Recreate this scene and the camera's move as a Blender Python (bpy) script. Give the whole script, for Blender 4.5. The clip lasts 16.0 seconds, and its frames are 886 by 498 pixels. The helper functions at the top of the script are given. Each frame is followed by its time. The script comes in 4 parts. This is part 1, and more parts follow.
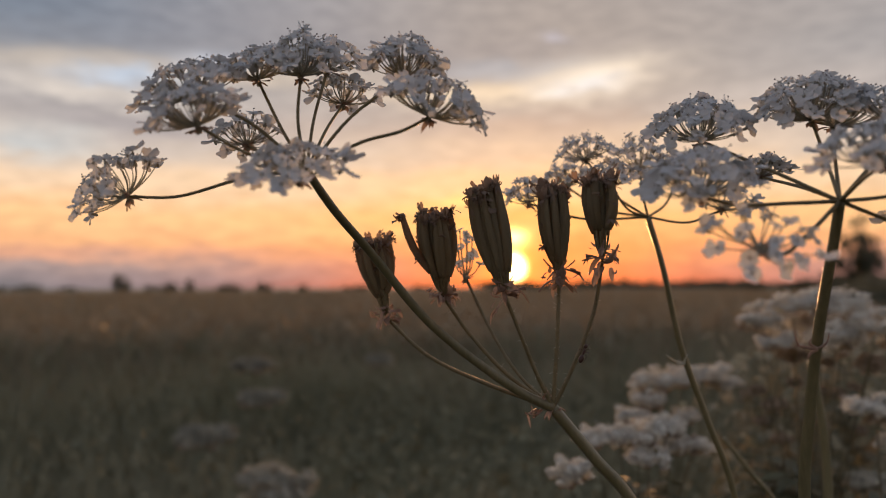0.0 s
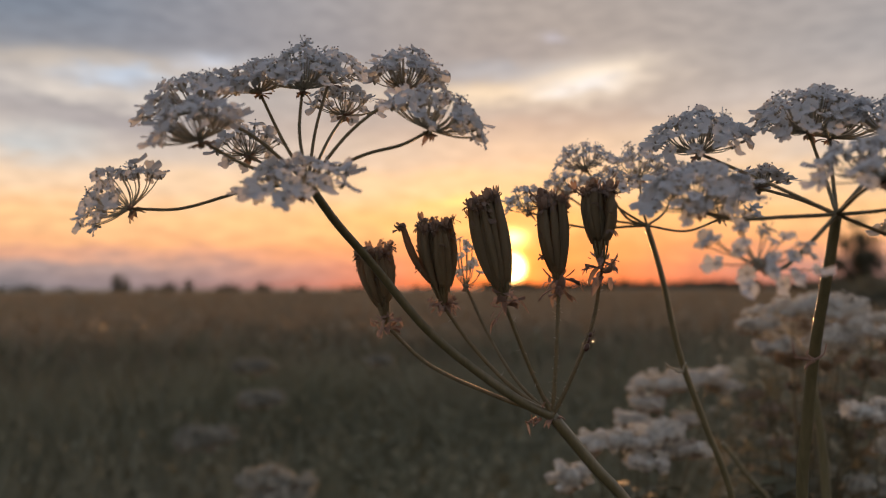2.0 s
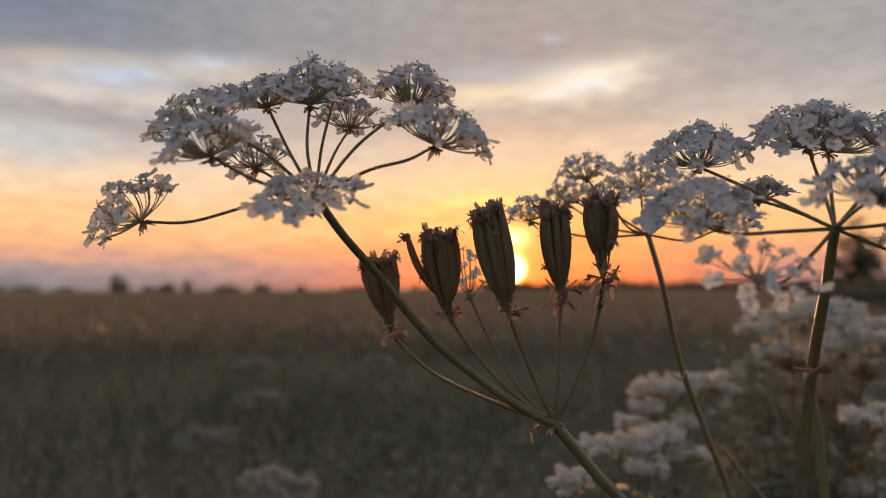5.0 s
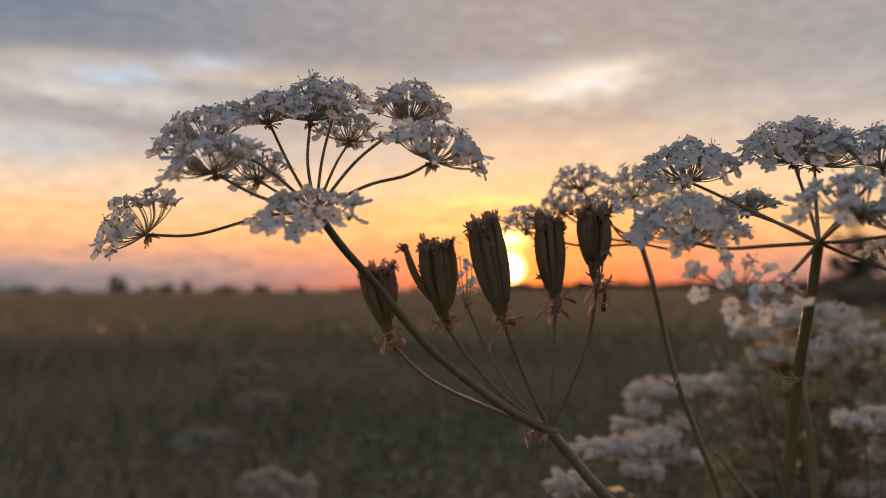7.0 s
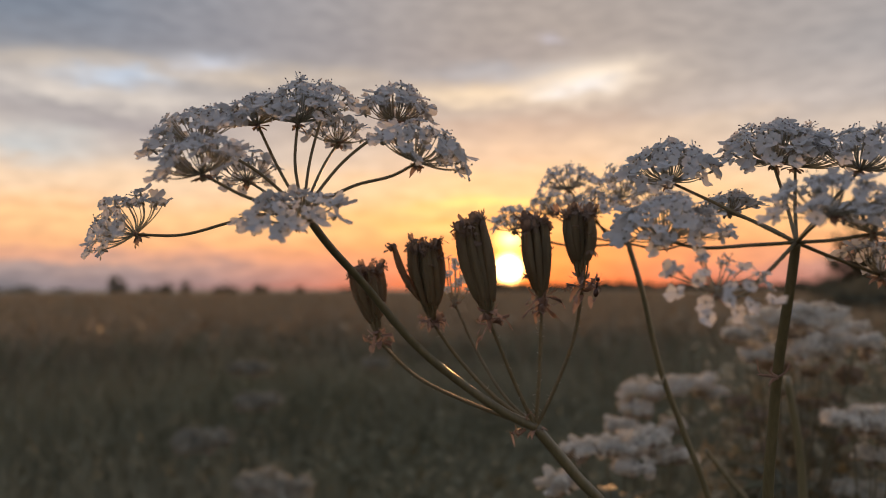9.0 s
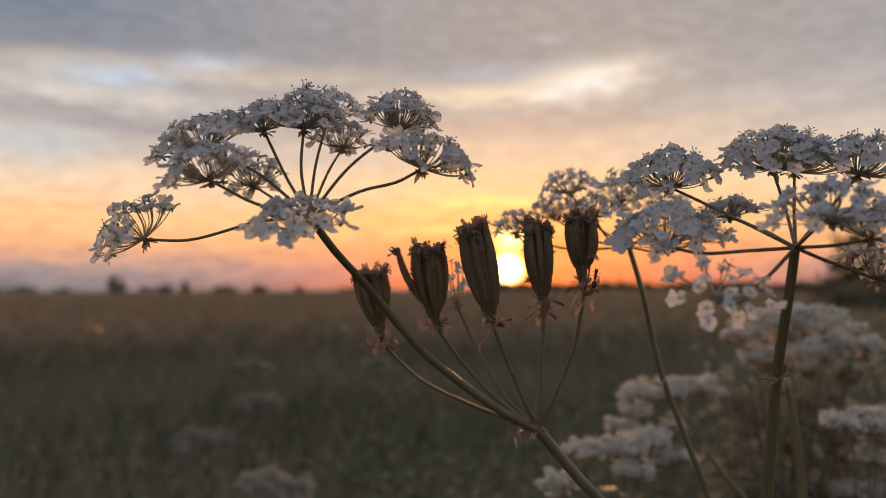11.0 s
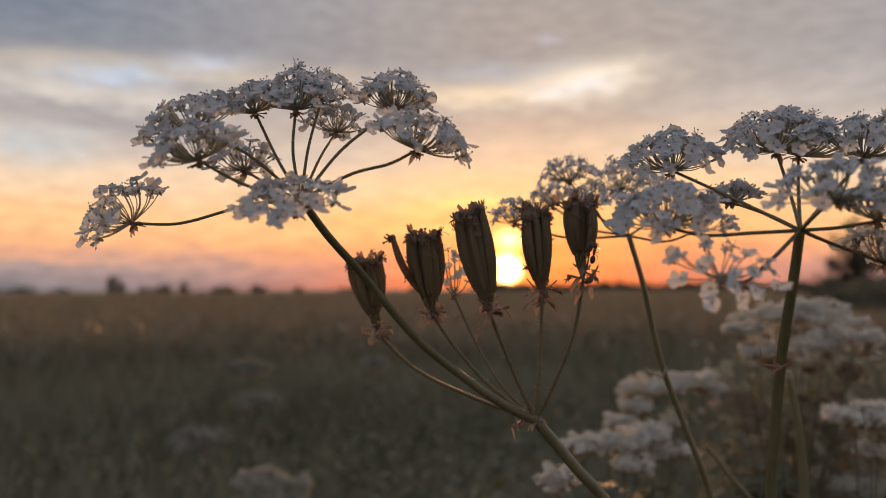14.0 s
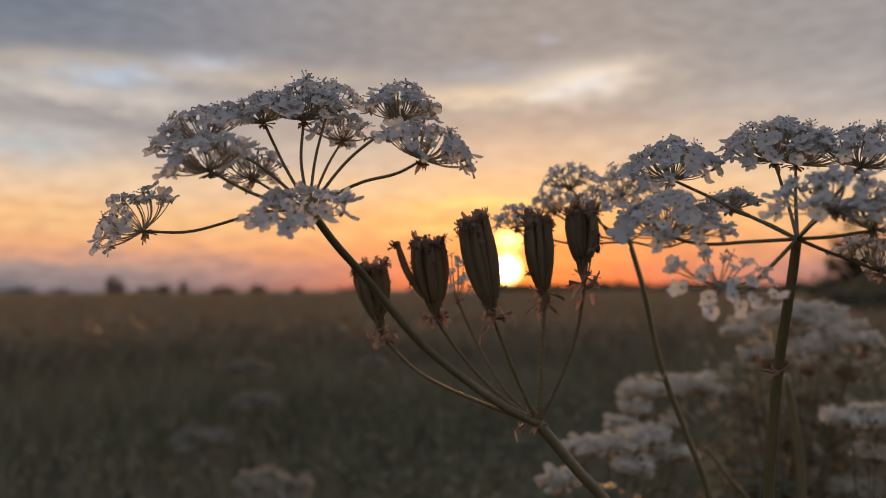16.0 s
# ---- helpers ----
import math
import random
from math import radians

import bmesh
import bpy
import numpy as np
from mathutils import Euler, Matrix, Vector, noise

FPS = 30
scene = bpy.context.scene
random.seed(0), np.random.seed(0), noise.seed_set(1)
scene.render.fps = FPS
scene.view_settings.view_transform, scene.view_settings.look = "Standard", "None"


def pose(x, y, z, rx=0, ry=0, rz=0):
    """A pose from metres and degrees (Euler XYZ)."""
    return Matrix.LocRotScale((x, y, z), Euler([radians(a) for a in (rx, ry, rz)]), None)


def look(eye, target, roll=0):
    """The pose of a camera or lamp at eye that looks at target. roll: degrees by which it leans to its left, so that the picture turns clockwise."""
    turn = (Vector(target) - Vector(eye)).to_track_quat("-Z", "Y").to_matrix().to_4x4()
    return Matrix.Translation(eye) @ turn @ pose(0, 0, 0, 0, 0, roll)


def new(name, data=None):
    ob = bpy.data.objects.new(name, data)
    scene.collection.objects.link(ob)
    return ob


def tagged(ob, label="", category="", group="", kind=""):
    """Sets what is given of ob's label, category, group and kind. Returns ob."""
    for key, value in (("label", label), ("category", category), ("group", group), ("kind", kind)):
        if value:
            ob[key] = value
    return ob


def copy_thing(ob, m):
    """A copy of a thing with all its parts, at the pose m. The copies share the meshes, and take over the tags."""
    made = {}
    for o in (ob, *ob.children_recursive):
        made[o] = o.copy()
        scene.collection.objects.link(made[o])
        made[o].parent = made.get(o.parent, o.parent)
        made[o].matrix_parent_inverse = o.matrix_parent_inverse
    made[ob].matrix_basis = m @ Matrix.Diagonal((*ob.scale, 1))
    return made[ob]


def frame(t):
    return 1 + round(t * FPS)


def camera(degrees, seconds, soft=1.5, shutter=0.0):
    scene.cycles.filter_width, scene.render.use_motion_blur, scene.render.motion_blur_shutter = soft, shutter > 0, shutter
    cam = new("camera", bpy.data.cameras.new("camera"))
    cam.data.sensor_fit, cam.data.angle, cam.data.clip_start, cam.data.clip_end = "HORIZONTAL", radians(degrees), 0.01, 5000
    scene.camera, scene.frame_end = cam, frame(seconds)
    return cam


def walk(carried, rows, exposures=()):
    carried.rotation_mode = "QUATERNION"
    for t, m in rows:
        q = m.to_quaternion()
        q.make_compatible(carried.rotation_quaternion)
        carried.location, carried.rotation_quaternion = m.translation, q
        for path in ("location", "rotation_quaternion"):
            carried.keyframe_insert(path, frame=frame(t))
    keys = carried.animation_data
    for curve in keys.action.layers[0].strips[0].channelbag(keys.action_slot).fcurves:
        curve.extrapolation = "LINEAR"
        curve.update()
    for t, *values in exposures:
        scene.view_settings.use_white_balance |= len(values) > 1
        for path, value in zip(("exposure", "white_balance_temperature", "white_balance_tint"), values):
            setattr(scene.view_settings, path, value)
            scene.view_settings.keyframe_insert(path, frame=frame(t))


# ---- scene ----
# A roadside meadow at sunset: flowering and seeding umbels close to the lens, field and low sun behind.
UP = Vector((0, 0, 1))
cam = camera(60.0, 16.0, soft=0.95)
# close-up lens: focused on the seed heads, the far field soft
cam.data.dof.use_dof = True
cam.data.dof.focus_distance = 0.147
cam.data.dof.aperture_fstop = 16.5
ROWS = [
    (0.0, 0.00000, 0.00000, 0.70000, 0.000, 0.000),
    (0.5, -0.00027, -0.00097, 0.70085, -0.014, 0.007),
    (1.0, 0.00195, -0.00156, 0.70288, -0.029, 0.013),
    (1.5, -0.00109, -0.00053, 0.70240, -0.043, 0.019),
    (2.0, -0.00020, -0.00117, 0.70188, -0.057, 0.026),
    (2.5, 0.00046, -0.00233, 0.70238, -0.071, 0.032),
    (3.0, 0.00044, -0.00241, 0.70238, -0.085, 0.038),
    (3.5, 0.00073, -0.00229, 0.70018, -0.099, 0.043),
    (4.0, -0.00067, -0.00281, 0.70191, -0.113, 0.049),
    (6.5, -0.00146, -0.00589, 0.70499, -0.180, 0.075),
    (7.0, -0.00081, -0.00757, 0.70579, -0.193, 0.080),
    (7.5, -0.00083, -0.00847, 0.70569, -0.206, 0.084),
    (8.0, -0.00111, -0.01089, 0.70658, -0.218, 0.089),
    (8.5, 0.00029, -0.01134, 0.70658, -0.231, 0.093),
    (9.0, 0.00173, -0.00980, 0.70554, -0.244, 0.097),
    (11.5, 0.00002, -0.01199, 0.70637, -0.305, 0.116),
    (12.0, -0.00145, -0.01164, 0.70545, -0.317, 0.119),
    (12.5, -0.00074, -0.01060, 0.70504, -0.329, 0.122),
    (13.0, -0.00196, -0.00847, 0.70429, -0.341, 0.125),
    (13.5, -0.00136, -0.00766, 0.70420, -0.352, 0.128),
    (14.0, 0.00150, -0.00808, 0.70358, -0.364, 0.130),
    (14.5, 0.00146, -0.00838, 0.70332, -0.375, 0.133),
    (15.0, 0.00014, -0.00923, 0.70352, -0.387, 0.135),
    (15.5, 0.00059, -0.01114, 0.70436, -0.398, 0.138),
    (16.0, 0.00047, -0.01114, 0.70477, -0.409, 0.140),
]

walk(cam, [(t, pose(x, y, z, 92.867 + tip, 0, turn) @ pose(0, 0, 0, 0, 0, -0.229)) for t, x, y, z, turn, tip in ROWS],
     [(0.0, 0.08), (15.4, 0.08), (16.0, -0.14)])

# ---- sky and sun ----
SUN_AZ, SUN_EL = 5.12, 1.45
SUN_DIR = Vector((math.sin(radians(SUN_AZ)) * math.cos(radians(SUN_EL)), math.cos(radians(SUN_AZ)) * math.cos(radians(SUN_EL)), math.sin(radians(SUN_EL))))

world = bpy.data.worlds.new("evening_sky")
scene.world = world
world.use_nodes = True
wt = world.node_tree
wt.nodes.clear()


def wnode(kind, **sets):
    n = wt.nodes.new(kind)
    for k, v in sets.items():
        if k == "operation":
            n.operation = v
        elif k == "blend":
            n.data_type = "RGBA"
            n.blend_type = v
    return n


def wplug(sock, v):
    if isinstance(v, bpy.types.NodeSocket):
        wt.links.new(v, sock)
    else:
        sock.default_value = v


def wm(op, a, b=0.0, c=0.0):
    n = wnode("ShaderNodeMath", operation=op)
    for s, v in zip(n.inputs, (a, b, c)):
        wplug(s, v)
    return n.outputs[0]


def wmix(f, a, b, blend="MIX"):
    n = wnode("ShaderNodeMix", blend=blend)
    wplug(n.inputs[0], f)
    wplug(n.inputs[6], a)
    wplug(n.inputs[7], b)
    return n.outputs[2]


def wramp(f, stops, ease="EASE"):
    n = wnode("ShaderNodeValToRGB")
    n.color_ramp.interpolation = ease
    el = n.color_ramp.elements
    while len(el) < len(stops):
        el.new(0.5)
    for e, (p, c) in zip(el, stops):
        e.position, e.color = p, c
    wplug(n.inputs[0], f)
    return n.outputs[0]


def lin(r, g, b):
    """Linear colour from 8-bit display values."""
    return tuple(((v / 255 + 0.055) / 1.055) ** 2.4 if v > 10 else v / 255 / 12.92 for v in (r, g, b)) + (1.0,)


tc = wnode("ShaderNodeTexCoord").outputs["Generated"]
sep = wnode("ShaderNodeSeparateXYZ")
wplug(sep.inputs[0], tc)
dx, dy, dz = sep.outputs
azim = wm("MULTIPLY", wm("ARCTAN2", dx, dy), 57.29578)
elev = wm("MULTIPLY", wm("ARCSINE", dz), 57.29578)
# drifting edges: both angles are bent by noise that is drawn out along the horizon
flat = wnode("ShaderNodeCombineXYZ")
wplug(flat.inputs[0], wm("MULTIPLY", azim, 0.10))
wplug(flat.inputs[1], wm("MULTIPLY", elev, 0.34))


def wnoise(scale, detail, off):
    v = wnode("ShaderNodeVectorMath")
    v.operation = "ADD"
    wplug(v.inputs[0], flat.outputs[0])
    v.inputs[1].default_value = (off, off * 1.7, off * 0.3)
    n = wnode("ShaderNodeTexNoise")
    n.inputs["Scale"].default_value, n.inputs["Detail"].default_value = scale, detail
    wplug(n.inputs["Vector"], v.outputs[0])
    return n.outputs[0]


n_big, n_mid, n_fine = wnoise(0.9, 3, 3.1), wnoise(2.2, 4, 8.7), wnoise(5.5, 5, 1.9)
az_b = wm("ADD", azim, wm("MULTIPLY", wm("SUBTRACT", n_mid, 0.5), 7.0))
el_b = wm("ADD", elev, wm("ADD", wm("MULTIPLY", wm("SUBTRACT", n_mid, 0.5), 2.2), wm("MULTIPLY", wm("SUBTRACT", n_fine, 0.5), 1.2)))


def patch(a0, e0, sa, se, tilt=0.0):
    """A soft lens-shaped piece of cloud at that azimuth and elevation, in degrees."""
    u = wm("SUBTRACT", az_b, a0)
    v = wm("SUBTRACT", wm("SUBTRACT", el_b, e0), wm("MULTIPLY", u, tilt))
    u, v = wm("DIVIDE", u, sa), wm("DIVIDE", v, se)
    return wm("EXPONENT", wm("MULTIPLY", wm("ADD", wm("MULTIPLY", u, u), wm("MULTIPLY", v, v)), -1.0))


ef = wm("DIVIDE", wm("ADD", el_b, 2.0), 42.0)  # -2..40 degrees


def es(e):
    return (e + 2.0) / 42.0


away = wramp(ef, [(es(-2), lin(96, 92, 104)), (es(0.1), lin(112, 114, 122)), (es(0.7), lin(126, 123, 130)), (es(1.5), lin(152, 138, 140)), (es(2.3), lin(202, 154, 134)), (es(3.2), lin(230, 172, 128)),
                  (es(5), lin(238, 188, 138)), (es(7.5), lin(228, 198, 168)), (es(10), lin(196, 184, 176)), (es(13), lin(162, 158, 160)),
                  (es(17), lin(150, 150, 156)), (es(22), lin(144, 146, 156)), (es(38), lin(150, 153, 166))])
near_sun = wramp(ef, [(es(-2), lin(150, 80, 60)), (es(0.1), lin(226, 106, 66)), (es(1.2), lin(232, 122, 82)), (es(2.6), lin(238, 144, 90)),
                      (es(5), lin(240, 178, 114)), (es(7.5), lin(236, 194, 146)), (es(10), lin(216, 188, 162)), (es(13), lin(182, 168, 158)),
                      (es(17), lin(168, 157, 151)), (es(22), lin(158, 150, 147)), (es(38), lin(150, 153, 166))])
da = wm("DIVIDE", wm("SUBTRACT", azim, SUN_AZ + 2.5), 17.0)
toward = wm("EXPONENT", wm("MULTIPLY", wm("MULTIPLY", da, da), -1.0))
sky = wmix(toward, away, near_sun)

GREY, MAUVE, CREAM, WHITE, BLUE = lin(134, 131, 142), lin(166, 150, 146), lin(236, 214, 184), lin(232, 222, 212), lin(170, 186, 206)
for a0, e0, sa, se, tilt, amount, tint in (
    (-20, 18.0, 26, 2.8, -0.02, 0.62, lin(128, 129, 140)), (18, 18.5, 24, 3.0, 0.0, 0.40, lin(158, 149, 144)),
    (-30, 19.5, 11, 4.0, 0.0, 0.72, lin(98, 114, 134)), (-27, 15.0, 6, 0.9, 0.0, 0.3, CREAM), (-24, 13.3, 8, 0.8, -0.03, 0.55, WHITE), (-23, 14.6, 3.4, 0.55, 0.0, 0.9, lin(178, 194, 216)),
    (-17, 15.9, 2.4, 0.6, 0.05, 0.85, lin(180, 192, 214)), (-14, 15.3, 8, 0.8, 0.0, 0.35, CREAM),
    (-22, 11.2, 9, 1.0, -0.05, 0.6, GREY), (-28, 9.5, 4, 1.3, 0.0, 0.6, lin(176, 190, 200)), (-8, 12.0, 9, 1.1, 0.0, 0.3, MAUVE),
    (3, 14.3, 8, 0.8, 0.02, 0.7, CREAM), (11, 15.2, 4.4, 1.2, 0.10, 0.9, lin(242, 226, 206)), (10.5, 14.6, 2.6, 0.5, 0.05, 0.75, lin(224, 224, 228)), (5, 17.4, 10, 0.8, 0.0, 0.25, lin(150, 143, 145)), (9.0, 18.2, 1.2, 0.35, 0.0, 0.6, lin(186, 184, 200)), (5, 16.0, 6, 0.6, 0.03, 0.3, BLUE),
    (8, 12.0, 12, 0.9, 0.03, 0.55, lin(190, 164, 148)), (24, 13.0, 6, 0.8, 0.0, 0.5, lin(200, 190, 186)), (19, 11.6, 5, 0.8, 0.1, 0.4, lin(216, 196, 176)),
    (4, 6.3, 5, 0.32, 0.0, 0.6, lin(255, 216, 118)), (-1, 6.0, 3, 0.25, 0.0, 0.35, lin(255, 208, 124)), (3, 5.0, 9, 0.5, 0.0, 0.35, lin(236, 170, 90)),
    (-9, 2.8, 6, 0.3, 0.02, 0.45, lin(206, 140, 110)), (-26, 2.6, 7, 0.35, 0.0, 0.2, lin(214, 150, 128)), (-20, 0.7, 12, 0.35, 0.0, 0.4, lin(146, 132, 138)),
):
    sky = wmix(wm("MULTIPLY", patch(a0, e0, sa, se, tilt), amount), sky, tint)
# fine mottling of the cloud sheet
sky = wmix(1.0, sky, wramp(n_fine, [(0.3, (0.90, 0.90, 0.91, 1)), (0.7, (1.10, 1.09, 1.08, 1))]), "MULTIPLY")
# the sheet is lighter towards the sunset than over and behind the eye
dusk = wramp(wm("MULTIPLY_ADD", dy, 0.5, 0.5), [(0.2, (0.90, 0.94, 1.04, 1)), (0.93, (1.15, 1.11, 1.06, 1))])
sky = wmix(1.0, sky, dusk, "MULTIPLY")
# the low sun and its glow in the haze
vs = wnode("ShaderNodeVectorMath")
vs.operation = "DOT_PRODUCT"
wplug(vs.inputs[0], tc)
vs.inputs[1].default_value = SUN_DIR
theta = wm("MULTIPLY", wm("ARCCOSINE", wm("MINIMUM", vs.outputs["Value"], 1.0)), 57.29578)


def halo(width, power=1.0):
    return wm("EXPONENT", wm("MULTIPLY", wm("POWER", wm("DIVIDE", theta, width), power), -1.0))


sky = wmix(halo(4.6, 1.3), sky, (0.34, 0.055, 0.0, 1), "ADD")
sky = wmix(halo(1.7, 1.6), sky, (1.1, 0.30, 0.02, 1), "ADD")
sky = wmix(halo(0.98, 5.0), sky, (11.0, 7.6, 2.6, 1), "ADD")


def rift(a0, e0, sa, se):
    """A gap in the cloud at that azimuth and elevation, its edges broken by fine noise."""
    u = wm("DIVIDE", wm("SUBTRACT", azim, a0), sa)
    v = wm("DIVIDE", wm("ADD", wm("SUBTRACT", elev, e0), wm("MULTIPLY", wm("SUBTRACT", n_fine, 0.5), 0.8)), se)
    return wm("EXPONENT", wm("MULTIPLY", wm("ADD", wm("MULTIPLY", u, u), wm("MULTIPLY", v, v)), -1.0))


sky = wmix(rift(SUN_AZ + 0.1, SUN_EL + 1.1, 0.62, 0.7), sky, (1.3, 0.85, 0.14, 1), "ADD")
sky = wmix(rift(SUN_AZ + 0.2, SUN_EL + 2.25, 0.80, 0.50), sky, (3.6, 2.6, 0.8, 1), "ADD")
for a0, e0, sa, se, amount in ((-0.2, 4.5, 2.6, 0.26, 0.35), (3.8, 6.4, 3.6, 0.26, 0.40), (7.5, 4.3, 2.0, 0.25, 0.25), (0.5, 7.2, 4.0, 0.2, 0.15)):
    sky = wmix(wm("MULTIPLY", rift(a0, e0, sa, se), amount), sky, (0.55, 0.50, 0.16, 1), "ADD")
air = wnode("ShaderNodeTexSky")
air.sky_type, air.sun_disc = "NISHITA", False
air.sun_elevation, air.sun_rotation = radians(SUN_EL), radians(SUN_AZ)
sky = wmix(0.012, sky, air.outputs[0], "ADD")
bg = wnode("ShaderNodeBackground")
bg.inputs["Strength"].default_value = 1.0
wplug(bg.inputs["Color"], sky)
wplug(wnode("ShaderNodeOutputWorld").inputs["Surface"], bg.outputs[0])

sun_data = bpy.data.lights.new("sun", "SUN")
sun_data.energy, sun_data.angle, sun_data.color = 2.6, radians(1.0), (1.0, 0.50, 0.20)
sun = new("sun", sun_data)
sun.matrix_world = look((0, 0, 20), Vector((0, 0, 20)) - SUN_DIR)


# ---- materials ----
def material(name, stops, scale=300.0, rough=0.6, bump=0.2, translucent=0.0, trans_tint=None, vary=0.12, stretch=(1, 1, 1), spec=0.4, islands=False):
    m = bpy.data.materials.new(name)
    m.use_nodes = True
    nt = m.node_tree
    nt.nodes.clear()

    def node(kind):
        return nt.nodes.new(kind)

    co = node("ShaderNodeTexCoord")
    mp = node("ShaderNodeMapping")
    mp.inputs["Scale"].default_value = stretch
    nt.links.new(co.outputs["Object"], mp.inputs[0])
    big, fine = node("ShaderNodeTexNoise"), node("ShaderNodeTexNoise")
    for n, s, d in ((big, scale * 0.22, 3), (fine, scale, 6)):
        n.inputs["Scale"].default_value, n.inputs["Detail"].default_value = s, d
        nt.links.new(mp.outputs[0], n.inputs["Vector"])
    mixn = node("ShaderNodeMath")
    mixn.operation = "MULTIPLY_ADD"
    mixn.inputs[1].default_value = 0.55
    half = node("ShaderNodeMath")
    half.operation = "MULTIPLY"
    half.inputs[1].default_value = 0.45
    nt.links.new(big.outputs[0], half.inputs[0])
    nt.links.new(fine.outputs[0], mixn.inputs[0])
    nt.links.new(half.outputs[0], mixn.inputs[2])
    ramp = node("ShaderNodeValToRGB")
    el = ramp.color_ramp.elements
    while len(el) < len(stops):
        el.new(0.5)
    for e, (p, c) in zip(el, stops):
        e.position, e.color = p, (*c, 1)
    nt.links.new(mixn.outputs[0], ramp.inputs[0])
    # each piece a little lighter or darker than the next
    if islands:
        rnd = node("ShaderNodeNewGeometry").outputs["Random Per Island"]
    else:
        rnd = node("ShaderNodeObjectInfo").outputs["Random"]
    mr = node("ShaderNodeMapRange")
    mr.inputs[3].default_value, mr.inputs[4].default_value = 1 - vary, 1 + vary
    nt.links.new(rnd, mr.inputs[0])
    hs = node("ShaderNodeHueSaturation")
    nt.links.new(ramp.outputs[0], hs.inputs["Color"])
    nt.links.new(mr.outputs[0], hs.inputs["Value"])
    bs = node("ShaderNodeBsdfPrincipled")
    nt.links.new(hs.outputs[0], bs.inputs["Base Color"])
    bs.inputs["Roughness"].default_value = rough
    bs.inputs["Specular IOR Level"].default_value = spec
    bp = node("ShaderNodeBump")
    bp.inputs["Strength"].default_value, bp.inputs["Distance"].default_value = bump, 0.2 / scale
    nt.links.new(fine.outputs[0], bp.inputs["Height"])
    nt.links.new(bp.outputs[0], bs.inputs["Normal"])
    out = node("ShaderNodeOutputMaterial")
    if translucent > 0:
        tl = node("ShaderNodeBsdfTranslucent")
        if trans_tint:
            tl.inputs["Color"].default_value = (*trans_tint, 1)
        else:
            nt.links.new(hs.outputs[0], tl.inputs["Color"])
        mx = node("ShaderNodeMixShader")
        mx.inputs[0].default_value = translucent
        nt.links.new(bs.outputs[0], mx.inputs[1])
        nt.links.new(tl.outputs[0], mx.inputs[2])
        nt.links.new(mx.outputs[0], out.inputs["Surface"])
    else:
        nt.links.new(bs.outputs[0], out.inputs["Surface"])
    return m


M_PETAL = material("petal_white", [(0.3, (0.63, 0.645, 0.64)), (0.6, (0.73, 0.745, 0.735))], 2500, 0.85, 0.08, 0.42, (0.62, 0.64, 0.66), 0.05, spec=0.12)
M_OVARY = material("ovary_green", [(0.3, (0.33, 0.32, 0.26)), (0.7, (0.44, 0.42, 0.35))], 2500, 0.55, 0.2, 0.1)
M_ANTHER = material("anther_dark", [(0.3, (0.14, 0.12, 0.12)), (0.7, (0.26, 0.22, 0.21))], 4000, 0.7, 0.2)
M_STEM = material("stem_green", [(0.3, (0.122, 0.115, 0.057)), (0.55, (0.185, 0.169, 0.089)), (0.75, (0.26, 0.222, 0.13))], 1400, 0.32, 0.35, 0.0, stretch=(1, 1, 0.12), spec=0.7)
M_RAY = material("ray_green", [(0.3, (0.155, 0.135, 0.068)), (0.7, (0.26, 0.215, 0.125))], 1800, 0.55, 0.3, 0.06)
M_BRACT = material("bract_brown", [(0.3, (0.28, 0.19, 0.145)), (0.7, (0.50, 0.37, 0.29))], 2000, 0.6, 0.3, 0.36, (0.40, 0.29, 0.24))
M_STALK = material("stalklet_pale", [(0.3, (0.42, 0.41, 0.32)), (0.7, (0.58, 0.56, 0.47))], 2500, 0.6, 0.2, 0.45)
# darker copy of the stem colour; the clump's shade is painted in
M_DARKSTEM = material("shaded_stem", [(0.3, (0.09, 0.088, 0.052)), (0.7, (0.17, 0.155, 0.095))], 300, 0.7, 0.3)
M_FRUIT = material("fruit_brown", [(0.3, (0.23, 0.20, 0.125)), (0.5, (0.29, 0.25, 0.155)), (0.62, (0.34, 0.285, 0.185)), (0.75, (0.27, 0.215, 0.14))], 1800, 0.7, 0.4, 0.40, (0.42, 0.22, 0.12), stretch=(1, 1, 0.2), vary=0.12, spec=0.25)
M_WITHER = material("withered_petal", [(0.3, (0.17, 0.13, 0.10)), (0.7, (0.36, 0.28, 0.22))], 2500, 0.7, 0.3, 0.45, (0.46, 0.30, 0.20))
M_ANT = material("ant_brown", [(0.3, (0.035, 0.016, 0.010)), (0.7, (0.075, 0.03, 0.018))], 3000, 0.28, 0.1, spec=0.6)
M_HEAD = material("far_blossom", [(0.3, (0.57, 0.55, 0.475)), (0.6, (0.80, 0.78, 0.70))], 900, 0.8, 0.2, 0.22, None, 0.18, islands=True)
# cream flowers, with the dimness low in the growth put into the colour
M_DIMHEAD = material("dimmed_cream_blossom", [(0.3, (0.34, 0.33, 0.25)), (0.6, (0.52, 0.50, 0.41))], 400, 0.8, 0.2, 0.2, None, 0.3, islands=True)
# brown of spent heads, also used as painted shade under white ones
M_BROWNHEAD = material("spent_and_shaded_blossom", [(0.3, (0.27, 0.22, 0.155)), (0.7, (0.45, 0.37, 0.28))], 900, 0.85, 0.2, 0.08, None, 0.25, islands=True)
# blossom colour darkened so that far heads look faint in the dim field
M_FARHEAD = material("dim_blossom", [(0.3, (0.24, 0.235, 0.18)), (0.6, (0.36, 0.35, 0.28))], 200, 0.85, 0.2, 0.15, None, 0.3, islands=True)
